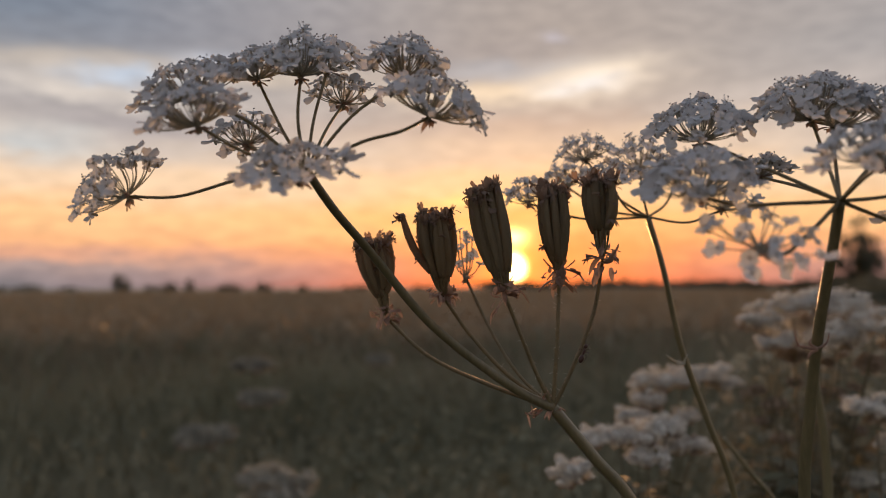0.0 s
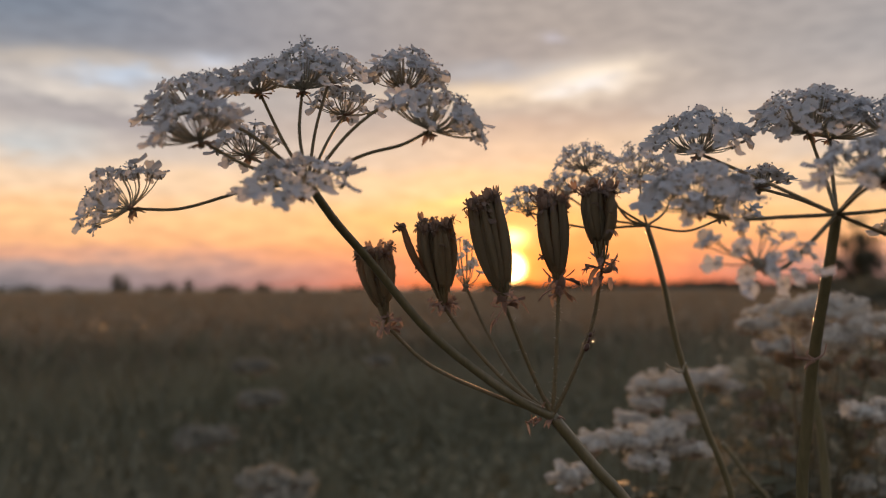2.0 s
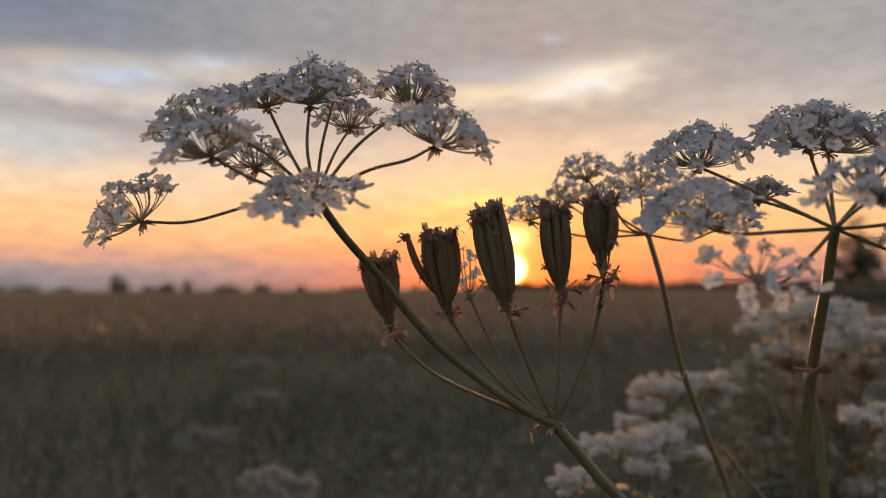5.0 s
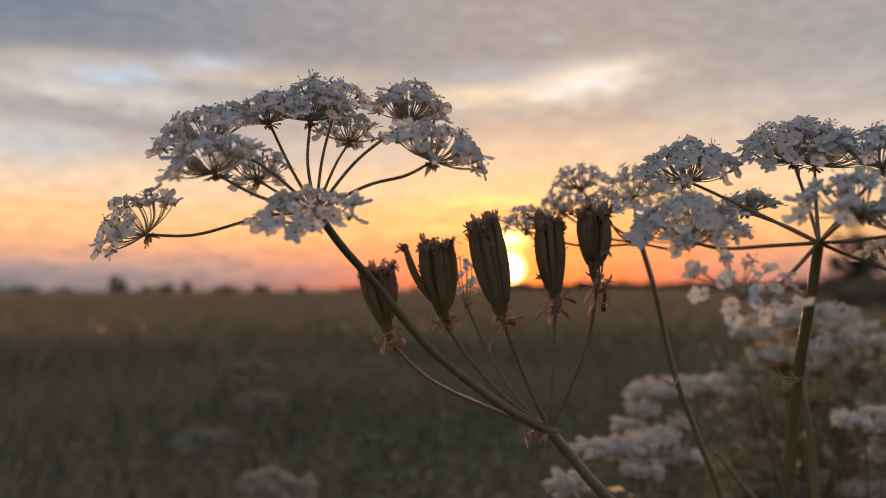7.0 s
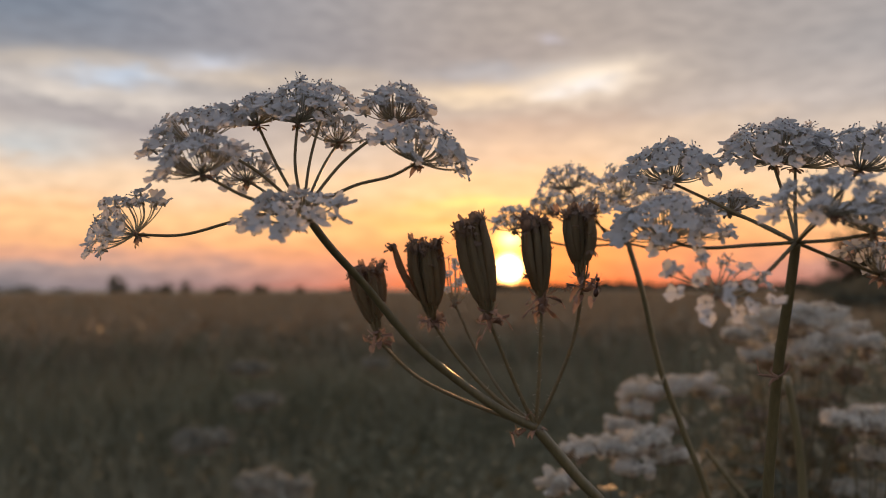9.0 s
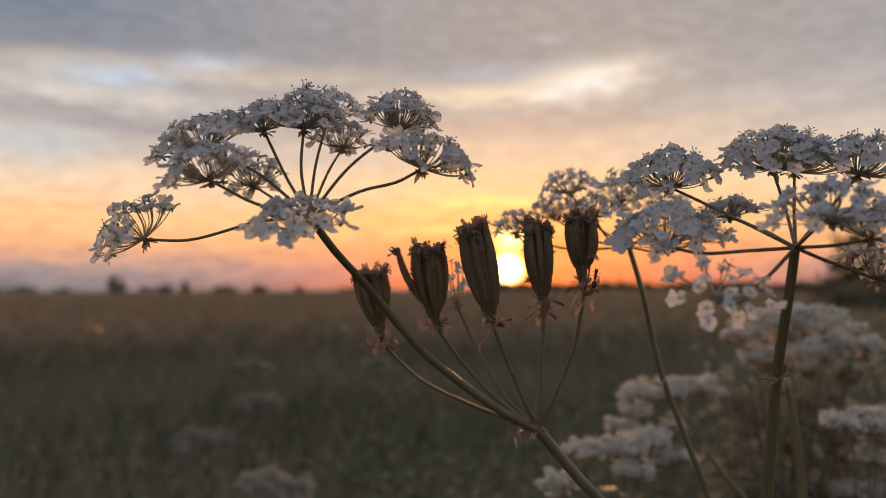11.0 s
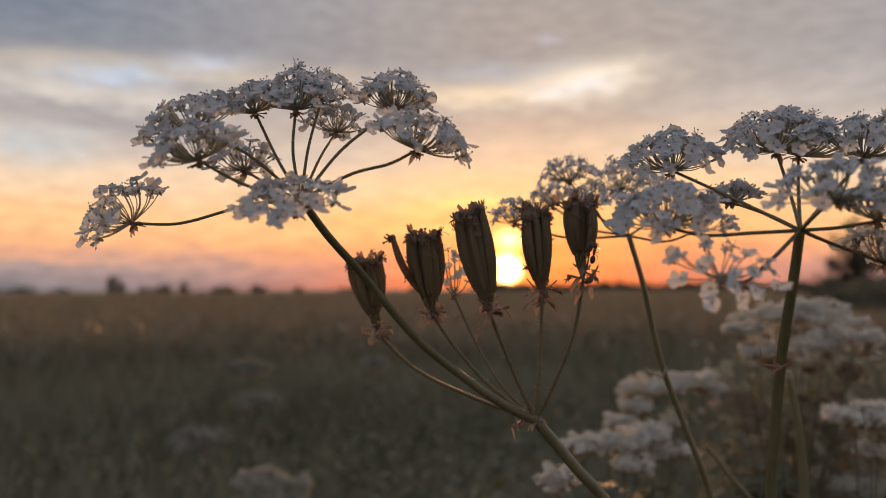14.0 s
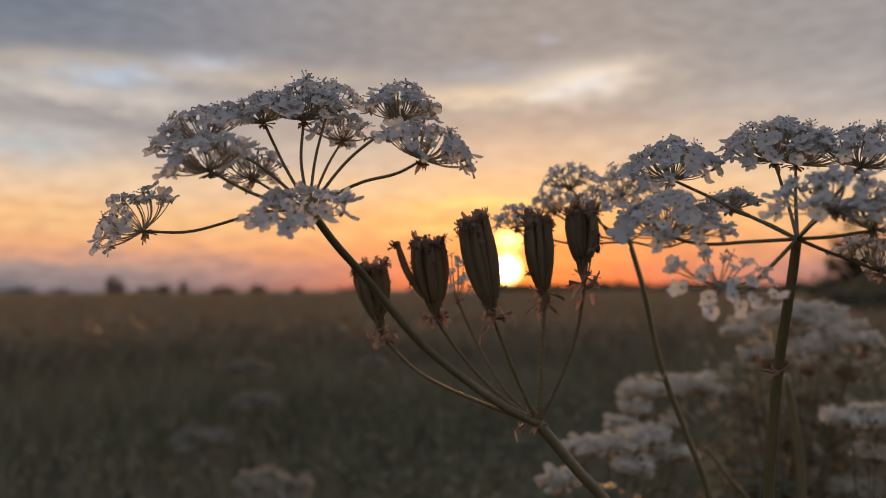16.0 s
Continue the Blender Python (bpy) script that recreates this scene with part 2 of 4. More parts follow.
M_WEED = material("weed_leaf", [(0.3, (0.17, 0.17, 0.095)), (0.5, (0.25, 0.24, 0.165)), (0.75, (0.35, 0.30, 0.23))], 120, 0.8, 0.2, 0.16, None, 0.3, islands=True)
M_LEAF = material("leaf_dark", [(0.3, (0.06, 0.07, 0.035)), (0.7, (0.13, 0.13, 0.07))], 120, 0.6, 0.2, 0.2, None, 0.3, islands=True)
# brown far grass; reddish translucent tint stands in for the sun's warm glow
M_GRASS = material("meadow_grass", [(0.25, (0.195, 0.188, 0.118)), (0.5, (0.25, 0.222, 0.140)), (0.75, (0.31, 0.262, 0.175))], 1.6, 0.72, 0.1, 0.18, (0.31, 0.22, 0.15), 0.06, spec=0.4, islands=True)
M_GREENGRASS = material("green_meadow_grass", [(0.25, (0.160, 0.172, 0.102)), (0.5, (0.212, 0.208, 0.132)), (0.75, (0.27, 0.246, 0.164))], 1.6, 0.85, 0.1, 0.05, None, 0.05, spec=0.2, islands=True)
M_SOIL = material("meadow_ground", [(0.3, (0.20, 0.195, 0.125)), (0.55, (0.28, 0.258, 0.172)), (0.75, (0.34, 0.30, 0.208))], 0.9, 0.65, 0.8, vary=0.0, spec=0.4)
M_TREE = material("tree_leaf", [(0.3, (0.075, 0.080, 0.045)), (0.7, (0.14, 0.13, 0.08))], 2.0, 0.7, 0.1, 0.30, None, 0.35, islands=True)
M_BARK = material("bark", [(0.3, (0.05, 0.04, 0.03)), (0.7, (0.13, 0.105, 0.08))], 14, 0.9, 0.6, stretch=(1, 1, 0.2))


# ---- building helpers ----
def anchor(ob):
    """The world place of a thing or part whose parents only shift it."""
    v = Vector(ob.location)
    while ob.parent:
        ob = ob.parent
        v += ob.location
    return v


def thing(name, base, label, category, group=""):
    e = new(name)
    e.location = base
    e.empty_display_size = 0.02
    return tagged(e, label, category, group)


def part(name, bm, mats, parent, label="", at=None):
    """Link a bmesh in world coordinates as one mesh under a thing or part."""
    o = anchor(parent)
    at = Vector(at) if at is not None else o
    bmesh.ops.translate(bm, verts=bm.verts, vec=-at)
    me = bpy.data.meshes.new(name)
    bm.to_mesh(me)
    bm.free()
    for m in mats if isinstance(mats, (list, tuple)) else [mats]:
        me.materials.append(m)
    me.polygons.foreach_set("use_smooth", [True] * len(me.polygons))
    ob = new(name, me)
    ob.parent = parent
    ob.location = at - o
    return tagged(ob, label) if label else ob


def curve_through(pts, n):
    """Points along a smooth curve through pts that does not overshoot where they lie unevenly."""
    p = [Vector(q) for q in pts]
    p = [p[0] * 2 - p[1], *p, p[-1] * 2 - p[-2]]
    out = []
    for i in range(1, len(p) - 2):
        a, b, c, d = p[i - 1 : i + 3]
        ka, kb, kc = (max(1e-6, (v - u).length) ** 0.5 for u, v in ((a, b), (b, c), (c, d)))
        m0 = ((b - a) / ka - (c - a) / (ka + kb) + (c - b) / kb) * kb
        m1 = ((c - b) / kb - (d - b) / (kb + kc) + (d - c) / kc) * kb
        for k in range(n):
            t = k / n
            out.append(b * (2 * t ** 3 - 3 * t * t + 1) + m0 * (t ** 3 - 2 * t * t + t) + c * (3 * t * t - 2 * t ** 3) + m1 * (t ** 3 - t * t))
    out.append(p[-2])
    return out


def tube(bm, line, r0, r1, sides=7, mat=0, ribs=0.0, bulge=None):
    """A stalk along line, r0 thick at its start and r1 at its end, ribbed where asked."""
    rings = []
    n = len(line)
    side = None
    for i, p in enumerate(line):
        d = (line[min(i + 1, n - 1)] - line[max(i - 1, 0)]).normalized()
        if side is None:
            side = d.cross(Vector((0.3, 0.5, 0.81)) if abs(d.z) < 0.9 else Vector((1, 0, 0))).normalized()
        side = (side - d * side.dot(d)).normalized()
        other = d.cross(side)
        r = r0 + (r1 - r0) * i / (n - 1)
        if bulge:
            r *= bulge(i / (n - 1))
        ring = []
        for k in range(sides):
            a = 2 * math.pi * k / sides
            rr = r * (1 + (ribs if k % 2 else -ribs))
            ring.append(bm.verts.new(p + (side * math.cos(a) + other * math.sin(a)) * rr))
        rings.append(ring)
    for a, b in zip(rings, rings[1:]):
        for k in range(sides):
            f = bm.faces.new((a[k], a[(k + 1) % sides], b[(k + 1) % sides], b[k]))
            f.material_index = mat
    for ring in (list(reversed(rings[0])), rings[-1]):
        f = bm.faces.new(ring)
        f.material_index = mat


def blob(bm, centre, radii, turn=None, segs=8, rings=6, mat=0):
    """A rounded body with three radii."""
    m = Matrix.Translation(centre) @ (turn.to_4x4() if turn else Matrix()) @ Matrix.Diagonal((*radii, 1))
    made = bmesh.ops.create_uvsphere(bm, u_segments=segs, v_segments=rings, radius=1, matrix=m)
    for f in {f for v in made["verts"] for f in v.link_faces}:
        f.material_index = mat


def blade(bm, base, out, up, length, width, droop=0.3, notch=0.0, mat=0, rows=4, cols=3, cup=0.15, tip=0.12):
    """A petal or small leaf: grows along out, curls towards up, may be notched at the tip."""
    out, up = out.normalized(), up.normalized()
    side = out.cross(up).normalized()
    grid = []
    if notch:
        steps = ((0.0, 0.24), (0.25, 0.55), (0.5, 0.86), (0.72, 1.0), (0.88, 0.92), (0.97, 0.68), (1.0, 0.42))
    else:
        steps = [(i / rows, max(tip * (i == rows), math.sin(math.pi * (0.14 + 0.84 * i / rows)) ** 0.75)) for i in range(rows + 1)]
    for i, (s, w) in enumerate(steps):
        line = []
        for j in range(cols):
            u = j / (cols - 1) * 2 - 1
            ln = length * s
            if notch and i == len(steps) - 1:
                ln -= length * notch * (1 - abs(u))
            line.append(bm.verts.new(base + out * ln + side * (u * w * width * 0.5) + up * (-droop * length * s * s + cup * width * u * u * s)))
        grid.append(line)
    for a, b in zip(grid, grid[1:]):
        for k in range(cols - 1):
            f = bm.faces.new((a[k], a[k + 1], b[k + 1], b[k]))
            f.material_index = mat


def frame_of(normal, out):
    z = normal.normalized()
    x = (out - z * out.dot(z)).normalized()
    return Matrix((x, z.cross(x), z)).transposed()


# ---- florets: one small white flower, several makes ----
def floret_mesh(name, seed, outer):
    """A five-petalled floret about 2.4 mm wide facing +z; outer ones have long petals along +x."""
    rng = random.Random(seed)
    bm = bmesh.new()
    mm = 0.001
    blob(bm, Vector((0, 0, -0.45 * mm)), (0.24 * mm, 0.24 * mm, 0.42 * mm), None, 7, 5, 1)
    blob(bm, Vector((0, 0, 0.08 * mm)), (0.26 * mm, 0.26 * mm, 0.16 * mm), None, 7, 4, 1)
    for k in range(5):
        a = 2 * math.pi * k / 5 + rng.uniform(-0.2, 0.2)
        big = 1.0
        if outer:
            big = 1.0 + 0.88 * max(0.0, math.cos(a)) ** 1.6
        ln, wd = 1.08 * mm * big * rng.uniform(0.88, 1.1), 1.42 * mm * (0.55 + 0.45 * big) * rng.uniform(0.9, 1.1)
        o = Vector((math.cos(a), math.sin(a), rng.uniform(0.1, 0.55) + (0.22 if outer and math.cos(a) > 0.3 else 0.0)))
        blade(bm, Vector((math.cos(a), math.sin(a), 0)) * 0.16 * mm, o, Vector((0, 0, 1)), ln, wd, rng.uniform(-0.15, 0.45), rng.uniform(0.08, 0.16) * big, 0, 4, 5, rng.uniform(-0.25, 0.3))
    for k in range(rng.randint(0, 1) if outer else rng.randint(1, 2)):
        a = rng.uniform(0, 6.28)
        tip = Vector((math.cos(a) * 0.6, math.sin(a) * 0.6, rng.uniform(0.7, 1.3))) * mm
        tube(bm, curve_through([Vector((0, 0, 0)), tip * 0.5 + Vector((0, 0, 0.2 * mm)), tip], 2), 0.045 * mm, 0.04 * mm, 3, 0)
        blob(bm, tip, (0.17 * mm, 0.14 * mm, 0.13 * mm), None, 6, 4, 2)
    me = bpy.data.meshes.new(name)
    bm.to_mesh(me)
    bm.free()
    for m in (M_PETAL, M_OVARY, M_ANTHER):
        me.materials.append(m)
    me.polygons.foreach_set("use_smooth", [True] * len(me.polygons))
    return me


INNER = [floret_mesh("floret", s, False) for s in (1, 2, 3, 4)]
OUTER = [floret_mesh("floret", s, True) for s in (11, 12, 13, 14)]


def bracts(bm, at, axis, n, length, rng, mat=0, spread=0.9, fall=0.5):
    ref = frame_of(axis, Vector((0.31, 0.77, 0.2)))
    for k in range(n):
        a = 2 * math.pi * k / n + rng.uniform(-0.3, 0.3)
        o = ref @ Vector((math.cos(a) * spread, math.sin(a) * spread, rng.uniform(-0.9, 0.15)))
        blade(bm, at, o, axis, length * rng.uniform(0.7, 1.25), length * rng.uniform(0.42, 0.66), rng.uniform(-fall, fall), 0.0, mat, 4, 3, 0.3)


def umbellet(parent, base, axis, radius, height, n, seed, size=0.98, stalk=0.00012):
    """A small umbel: stalklets fan out of base and carry white florets in a dome."""
    rng = random.Random(seed)
    base, axis = Vector(base), Vector(axis).normalized()
    height *= 1.1
    ref = frame_of(axis, Vector((1, 0.2, 0.1)))
    bm = bmesh.new()
    spots = []
    n = int(n * 2.1)
    for i in range(n):
        q = ((i + 0.35) / n) ** 0.44
        a = i * 2.39996 + rng.uniform(-0.25, 0.25)
        far = rng.uniform(0.92, 1.06)
        rad = radius * q * far * rng.uniform(0.94, 1.05)
        h = height * (1.0 - 0.80 * q ** 2.6) * far * rng.uniform(0.80, 1.04)
        o = ref @ Vector((math.cos(a), math.sin(a), 0))
        top = base + o * rad + axis * h
        mid = base + o * rad * 0.62 + axis * h * 0.36
        tube(bm, curve_through([base, mid, top], 4), stalk * 0.95, stalk * 0.75, 5, 0)
        spots.append((top, o, q))
    tube(bm, [base - axis * 0.0012, base - axis * 0.0003, base + axis * 0.0007], stalk * 3.0, stalk * 4.4, 7, 0)
    ob = part("umbellet", bm, [M_STALK], parent, "", base)
    bb = bmesh.new()
    bracts(bb, base - axis * 0.0002, axis, 8, 0.0021 * size, rng, 0, 0.75, 0.4)
    part("bract", bb, [M_BRACT], ob, "small brown papery bracts")
    for top, o, q in spots:
        nrm = axis * (1.10 - 0.50 * q) + o * (0.15 + 0.52 * q) + Vector((rng.uniform(-1, 1), rng.uniform(-1, 1), rng.uniform(-1, 1))) * 0.42
        me = rng.choice(OUTER if q > 0.62 else INNER)
        fl = new("floret", me)
        fl.parent = ob
        s = size * rng.uniform(0.85, 1.22)
        twist = pose(0, 0, 0, 0, 0, rng.uniform(-25, 25) if q > 0.62 else rng.uniform(0, 360))
        fl.matrix_basis = Matrix.Translation(top - base) @ frame_of(nrm, o).to_4x4() @ twist @ Matrix.Diagonal((s, s, s, 1))
    return ob


def ray(parent, pts, r0, r1, name="ray", mat=None, ribs=0.0, sides=7, n=7, hairs=0):
    bm = bmesh.new()
    line = curve_through(pts, n)
    tube(bm, line, r0, r1, sides, 0, ribs)
    rng = random.Random(len(line) + hairs + int(abs(pts[-1][0]) * 1e5))
    for _ in range(hairs):
        k = rng.randrange(2, len(line) - 1)
        p = line[k].lerp(line[k - 1], rng.random())
        d = Vector((rng.uniform(-1, 1), rng.uniform(-0.5, 0.5), rng.uniform(-0.6, 0.6))).normalized() * rng.uniform(0.0007, 0.0015)
        tube(bm, [p, p + d * 0.6, p + d + Vector((0, 0, rng.uniform(-0.0002, 0.0002)))], 0.00006, 0.00004, 3, 1)
    return part(name, bm, [mat or M_RAY, M_STALK], parent, "", pts[0])


# ---- seed heads ----
def fruit_mesh(seed):
    """A slim ribbed fruit 10 mm long along +z from its foot, blunt on top under a crumpled withered crown."""
    rng = random.Random(seed)
    bm = bmesh.new()
    L, R = 0.0100, 0.00105
    bend = rng.uniform(-0.0002, 0.0003)
    line = [Vector((0.0009 * math.sin(math.pi * s) + bend * math.sin(3 * s), 0, L * s)) for s in [i / 12 for i in range(13)]]
    tube(bm, line, R, R, 14, 0, 0.12, lambda s: 0.28 + 0.72 * math.sin(math.pi * min(0.93, 0.04 + 0.90 * s)) ** 0.55)
    blob(bm, Vector((0, 0, L)), (R * 0.85, R * 0.85, R * 0.5), None, 8, 5, 1)
    for k in range(6):
        a = rng.uniform(0, 6.28)
        o = Vector((math.cos(a), math.sin(a), rng.uniform(-0.5, 0.3)))
        blade(bm, Vector((math.cos(a) * R * 0.5, math.sin(a) * R * 0.5, L)), o, UP, rng.uniform(0.0005, 0.0010), rng.uniform(0.0008, 0.0013), rng.uniform(-0.8, 1.0), 0.14, 1, 3, 3, rng.uniform(-0.6, 0.6))
    for k in range(4):
        a, h = rng.uniform(0, 6.28), L * rng.uniform(0.35, 1.0)
        b = rng.uniform(0.00016, 0.00034)
        blob(bm, Vector((math.cos(a) * R, math.sin(a) * R, h)), (b, b, b * 1.4), None, 6, 4, rng.randint(0, 1))
    me = bpy.data.meshes.new("fruit")
    bm.to_mesh(me)
    bm.free()
    me.materials.append(M_FRUIT)
    me.materials.append(M_WITHER)
    me.polygons.foreach_set("use_smooth", [True] * len(me.polygons))
    return me


FRUITS = [fruit_mesh(s) for s in (21, 22, 23, 24)]


def seed_head(parent, base, axis, n, feet, low, high, length, girth, seed, stray=None):
    """Upright ribbed fruits on short stalklets above a ruff of papery bracts. feet: height at which the fruits begin;
    low, high: half width of the bunch at the fruits' feet and tops; stray: side step of one fruit that stands apart."""
    rng = random.Random(seed)
    base, axis = Vector(base), Vector(axis).normalized()
    ref = frame_of(axis, Vector((1, 0, 0)))
    bm = bmesh.new()
    spots = []
    for i in range(n):
        q = math.sqrt((i + 0.5) / n)
        a = i * 2.39996 + seed
        o = ref @ Vector((math.cos(a), math.sin(a), 0))
        foot = base + axis * feet * rng.uniform(0.72, 0.95) * (0.85 + 0.45 * q * q) + o * low * 0.68 * q
        head = base + axis * (feet + length * rng.uniform(0.88, 1.06)) + o * high * 0.90 * q * rng.uniform(0.80, 1.12) + Vector((rng.uniform(-1, 1), rng.uniform(-1, 1), 0)) * 0.0005
        if stray and i == n - 1:
            o = ref @ Vector((-1, 0, 0))
            foot = base + axis * feet * 1.15 + o * stray * 0.34
            head = base + axis * (feet + length * 1.03) + o * stray
        spots.append((foot, head, o))
        tube(bm, curve_through([base, base.lerp(foot, 0.5) + o * low * q * 0.10, foot], 4), 0.00019, 0.00023, 6, 0)
    ob = part("seed_head", bm, [M_RAY], parent, "", base)
    bb = bmesh.new()
    for k in range(17):
        a = k * 2.4 + rng.uniform(-0.4, 0.4)
        o = ref @ Vector((math.cos(a), math.sin(a), rng.uniform(-0.9, 0.35)))
        long = rng.uniform(0.0022, 0.0046)
        start = base + axis * rng.uniform(-0.0012, min(feet, 0.0050) * 0.62)
        blade(bb, start, o, axis, long, long * rng.uniform(0.30, 0.52), rng.uniform(-0.9, 0.9), 0.0, 0, 7, 3, rng.uniform(-0.7, 0.9))
        # its torn tip curls away
        tip = start + o.normalized() * long * 0.72
        blade(bb, tip, o + ref @ Vector((rng.uniform(-1, 1), rng.uniform(-1, 1), rng.uniform(-1.3, 0.8))), axis, long * 0.45, long * rng.uniform(0.2, 0.36), rng.uniform(-1.2, 1.2), 0.0, 0, 5, 3, rng.uniform(-0.6, 0.6))
    part("bract", bb, [M_BRACT], ob, "curled reddish brown papery bracts")
    # dried flowers that still cling to the tops and flanks
    bh = bmesh.new()
    for k in range(30):
        foot, head, o = spots[rng.randrange(len(spots) // 4, len(spots))]
        tip = foot.lerp(head, rng.uniform(0.93, 1.04) if k < 22 else rng.uniform(0.15, 0.9)) + o * (rng.uniform(0.0, 0.0011) if k < 22 else 0.0009)
        if k < 3:
            rise = axis * rng.uniform(0.0008, 0.0018) + o * rng.uniform(-0.0004, 0.0012)
            tube(bh, [tip, tip + rise * 0.6, tip + rise], 0.00016, 0.00011, 5)
            tip = tip + rise
        for turn in (-0.8, 0.0, 0.8):
            out = o + axis * rng.uniform(-0.3, 1.3) + ref @ Vector((turn, turn * rng.uniform(-1, 1), 0))
            blade(bh, tip, out, axis, rng.uniform(0.0008, 0.0017) * (1.3 if k < 3 else 1.0), rng.uniform(0.0010, 0.0017), rng.uniform(-0.9, 0.9), 0.12, 0, 4, 3, rng.uniform(-0.5, 0.5))
        blob(bh, tip, (rng.uniform(0.0003, 0.0006), rng.uniform(0.0003, 0.0006), rng.uniform(0.00025, 0.0006)), None, 6, 4)
    part("withered_petals", bh, [M_WITHER], ob, "dried curled flower remains")
    for foot, head, o in spots:
        fr = new("fruit", rng.choice(FRUITS))
        fr.parent = ob
        d = head - foot
        g = girth * rng.uniform(0.88, 1.12)
        fr.matrix_basis = Matrix.Translation(foot - base) @ frame_of(d.normalized(), o).to_4x4() @ pose(0, 0, 0, 0, 0, rng.uniform(-28, 28)) @ Matrix.Diagonal((g, g, d.length / 0.0100, 1))
    return ob


def ax(right, up, near):
    """A direction by its shares to the right, up and towards the camera's side."""
    return Vector((right, -near, up)).normalized()


# ---- ground, far field and trees ----
def build_ground():
    rng = random.Random(5)
    bm = bmesh.new()
    xs = [-2600, -900, -300, -120, -50, -22, -10, -5, -2.5, -1.2, 0, 1.2, 2.5, 5, 10, 22, 50, 120, 300, 900, 2600]
    ys = [-2600, -300, -40, -8, -2, 0, 1, 2, 3.5, 5, 8, 12, 18, 27, 40, 60, 90, 140, 220, 350, 600, 1200, 2600]
    grid = [[bm.verts.new((x, y, rng.uniform(-0.05, 0.0) if abs(x) < 60 and 2 < y < 60 else -0.02)) for x in xs] for y in ys]
    for a, b in zip(grid, grid[1:]):
        for k in range(len(xs) - 1):
            bm.faces.new((a[k], a[k + 1], b[k + 1], b[k]))
    me = bpy.data.meshes.new("ground")
    bm.to_mesh(me)
    bm.free()
    me.materials.append(M_SOIL)
    me.polygons.foreach_set("use_smooth", [True] * len(me.polygons))
    tagged(new("ground", me), "dark brown meadow soil under dry grass", "ground", kind="structure")


def build_grass():
    """Uneven dry grass and weeds, thick near the lens and coarser far off."""
    rng = np.random.default_rng(7)
    verts, faces, green = [], [], []

    def scatter(count, near, far):
        """Spots all round the eye, thickest ahead to fill the camera's view."""
        r = near * (far / near) ** rng.random(count)
        a = np.where(rng.random(count) < 0.62, rng.normal(0, 0.42, count), (rng.random(count) * 2 - 1) * math.pi)
        return r * np.sin(a), r * np.cos(a)

    for count, near, far, h0, h1, w in ((5000, 0.06, 0.35, 0.18, 0.36, 0.004), (16000, 0.30, 0.95, 0.18, 0.38, 0.005), (60000, 0.75, 6.0, 0.22, 0.46, 0.005), (50000, 5.5, 30.0, 0.26, 0.50, 0.018), (26000, 28.0, 160.0, 0.28, 0.52, 0.11)):
        x, y = scatter(count, near, far)
        clump = np.sin(x * 1.7 + np.sin(y * 1.1) * 2) * np.cos(y * 1.3 + x * 0.6)
        h = (h0 + (h1 - h0) * rng.random(count) ** 1.4) * (0.86 + 0.22 * clump)
        mixed = (np.hypot(x, y) * rng.uniform(0.6, 1.5, count) < 5.0).astype(int)
        a = rng.random(count) * 6.283
        lean = rng.normal(0, 0.32, (count, 2)) * h[:, None]
        wx, wy = np.cos(a) * w, np.sin(a) * w * 0.6
        for i in range(count):
            b = len(verts)
            lx, ly = lean[i]
            verts += [(x[i] - wx[i], y[i] - wy[i], -0.03), (x[i] + wx[i], y[i] + wy[i], -0.03),
                      (x[i] + lx * 0.4 + wx[i] * 0.8, y[i] + ly * 0.4 + wy[i] * 0.8, h[i] * 0.6), (x[i] + lx * 0.4 - wx[i] * 0.8, y[i] + ly * 0.4 - wy[i] * 0.8, h[i] * 0.6),
                      (x[i] + lx, y[i] + ly, h[i])]
            faces += [(b, b + 1, b + 2, b + 3), (b + 3, b + 2, b + 4)]
            green += [mixed[i]] * 2
    for count, near, far, size in ((40000, 0.9, 6.0, 0.0045), (24000, 5.5, 40.0, 0.022)):
        x, y = scatter(count, near, far)
        z = 0.10 + 0.34 * rng.random(count)
        u = rng.normal(0, 1, (count, 3)) * size
        v = rng.normal(0, 0.6, (count, 3)) * size
        for i in range(count):
            b = len(verts)
            c = np.array((x[i], y[i], z[i]))
            verts += [tuple(c - u[i]), tuple(c + v[i]), tuple(c + u[i]), tuple(c - v[i])]
            faces.append((b, b + 1, b + 2, b + 3))
            green.append(int(y[i] < 5.0))
    me = bpy.data.meshes.new("meadow_grass")
    me.from_pydata(verts, [], faces)
    me.materials.append(M_GRASS)
    me.materials.append(M_GREENGRASS)
    me.polygons.foreach_set("material_index", [int(g) for g in green])
    tagged(new("meadow_grass", me), "dim green meadow grass, brown and warmer in tint far off", "grass", kind="stuff")


def crown_mesh(rng, centre, rx, rz, clumps, leaves, size):
    """Leaves in uneven clumps, with gaps between."""
    verts, faces = [], []
    for _ in range(clumps):
        d = Vector((rng.gauss(0, 1), rng.gauss(0, 1), rng.gauss(0, 1))).normalized() * rng.random() ** 0.45
        c = Vector(centre) + Vector((d.x * rx, d.y * rx, d.z * rz))
        cr = rx * rng.uniform(0.16, 0.34)
        for _ in range(leaves):
            p = c + Vector((rng.gauss(0, 0.5), rng.gauss(0, 0.5), rng.gauss(0, 0.45))) * cr
            u = Vector((rng.gauss(0, 1), rng.gauss(0, 1), rng.gauss(0, 1))).normalized() * size * rng.uniform(0.6, 1.3)
            v = u.orthogonal().normalized() * size * rng.uniform(0.35, 0.7)
            b = len(verts)
            verts += [tuple(p - u), tuple(p + v), tuple(p + u), tuple(p - v)]
            faces.append((b, b + 1, b + 2, b + 3))
    return verts, faces


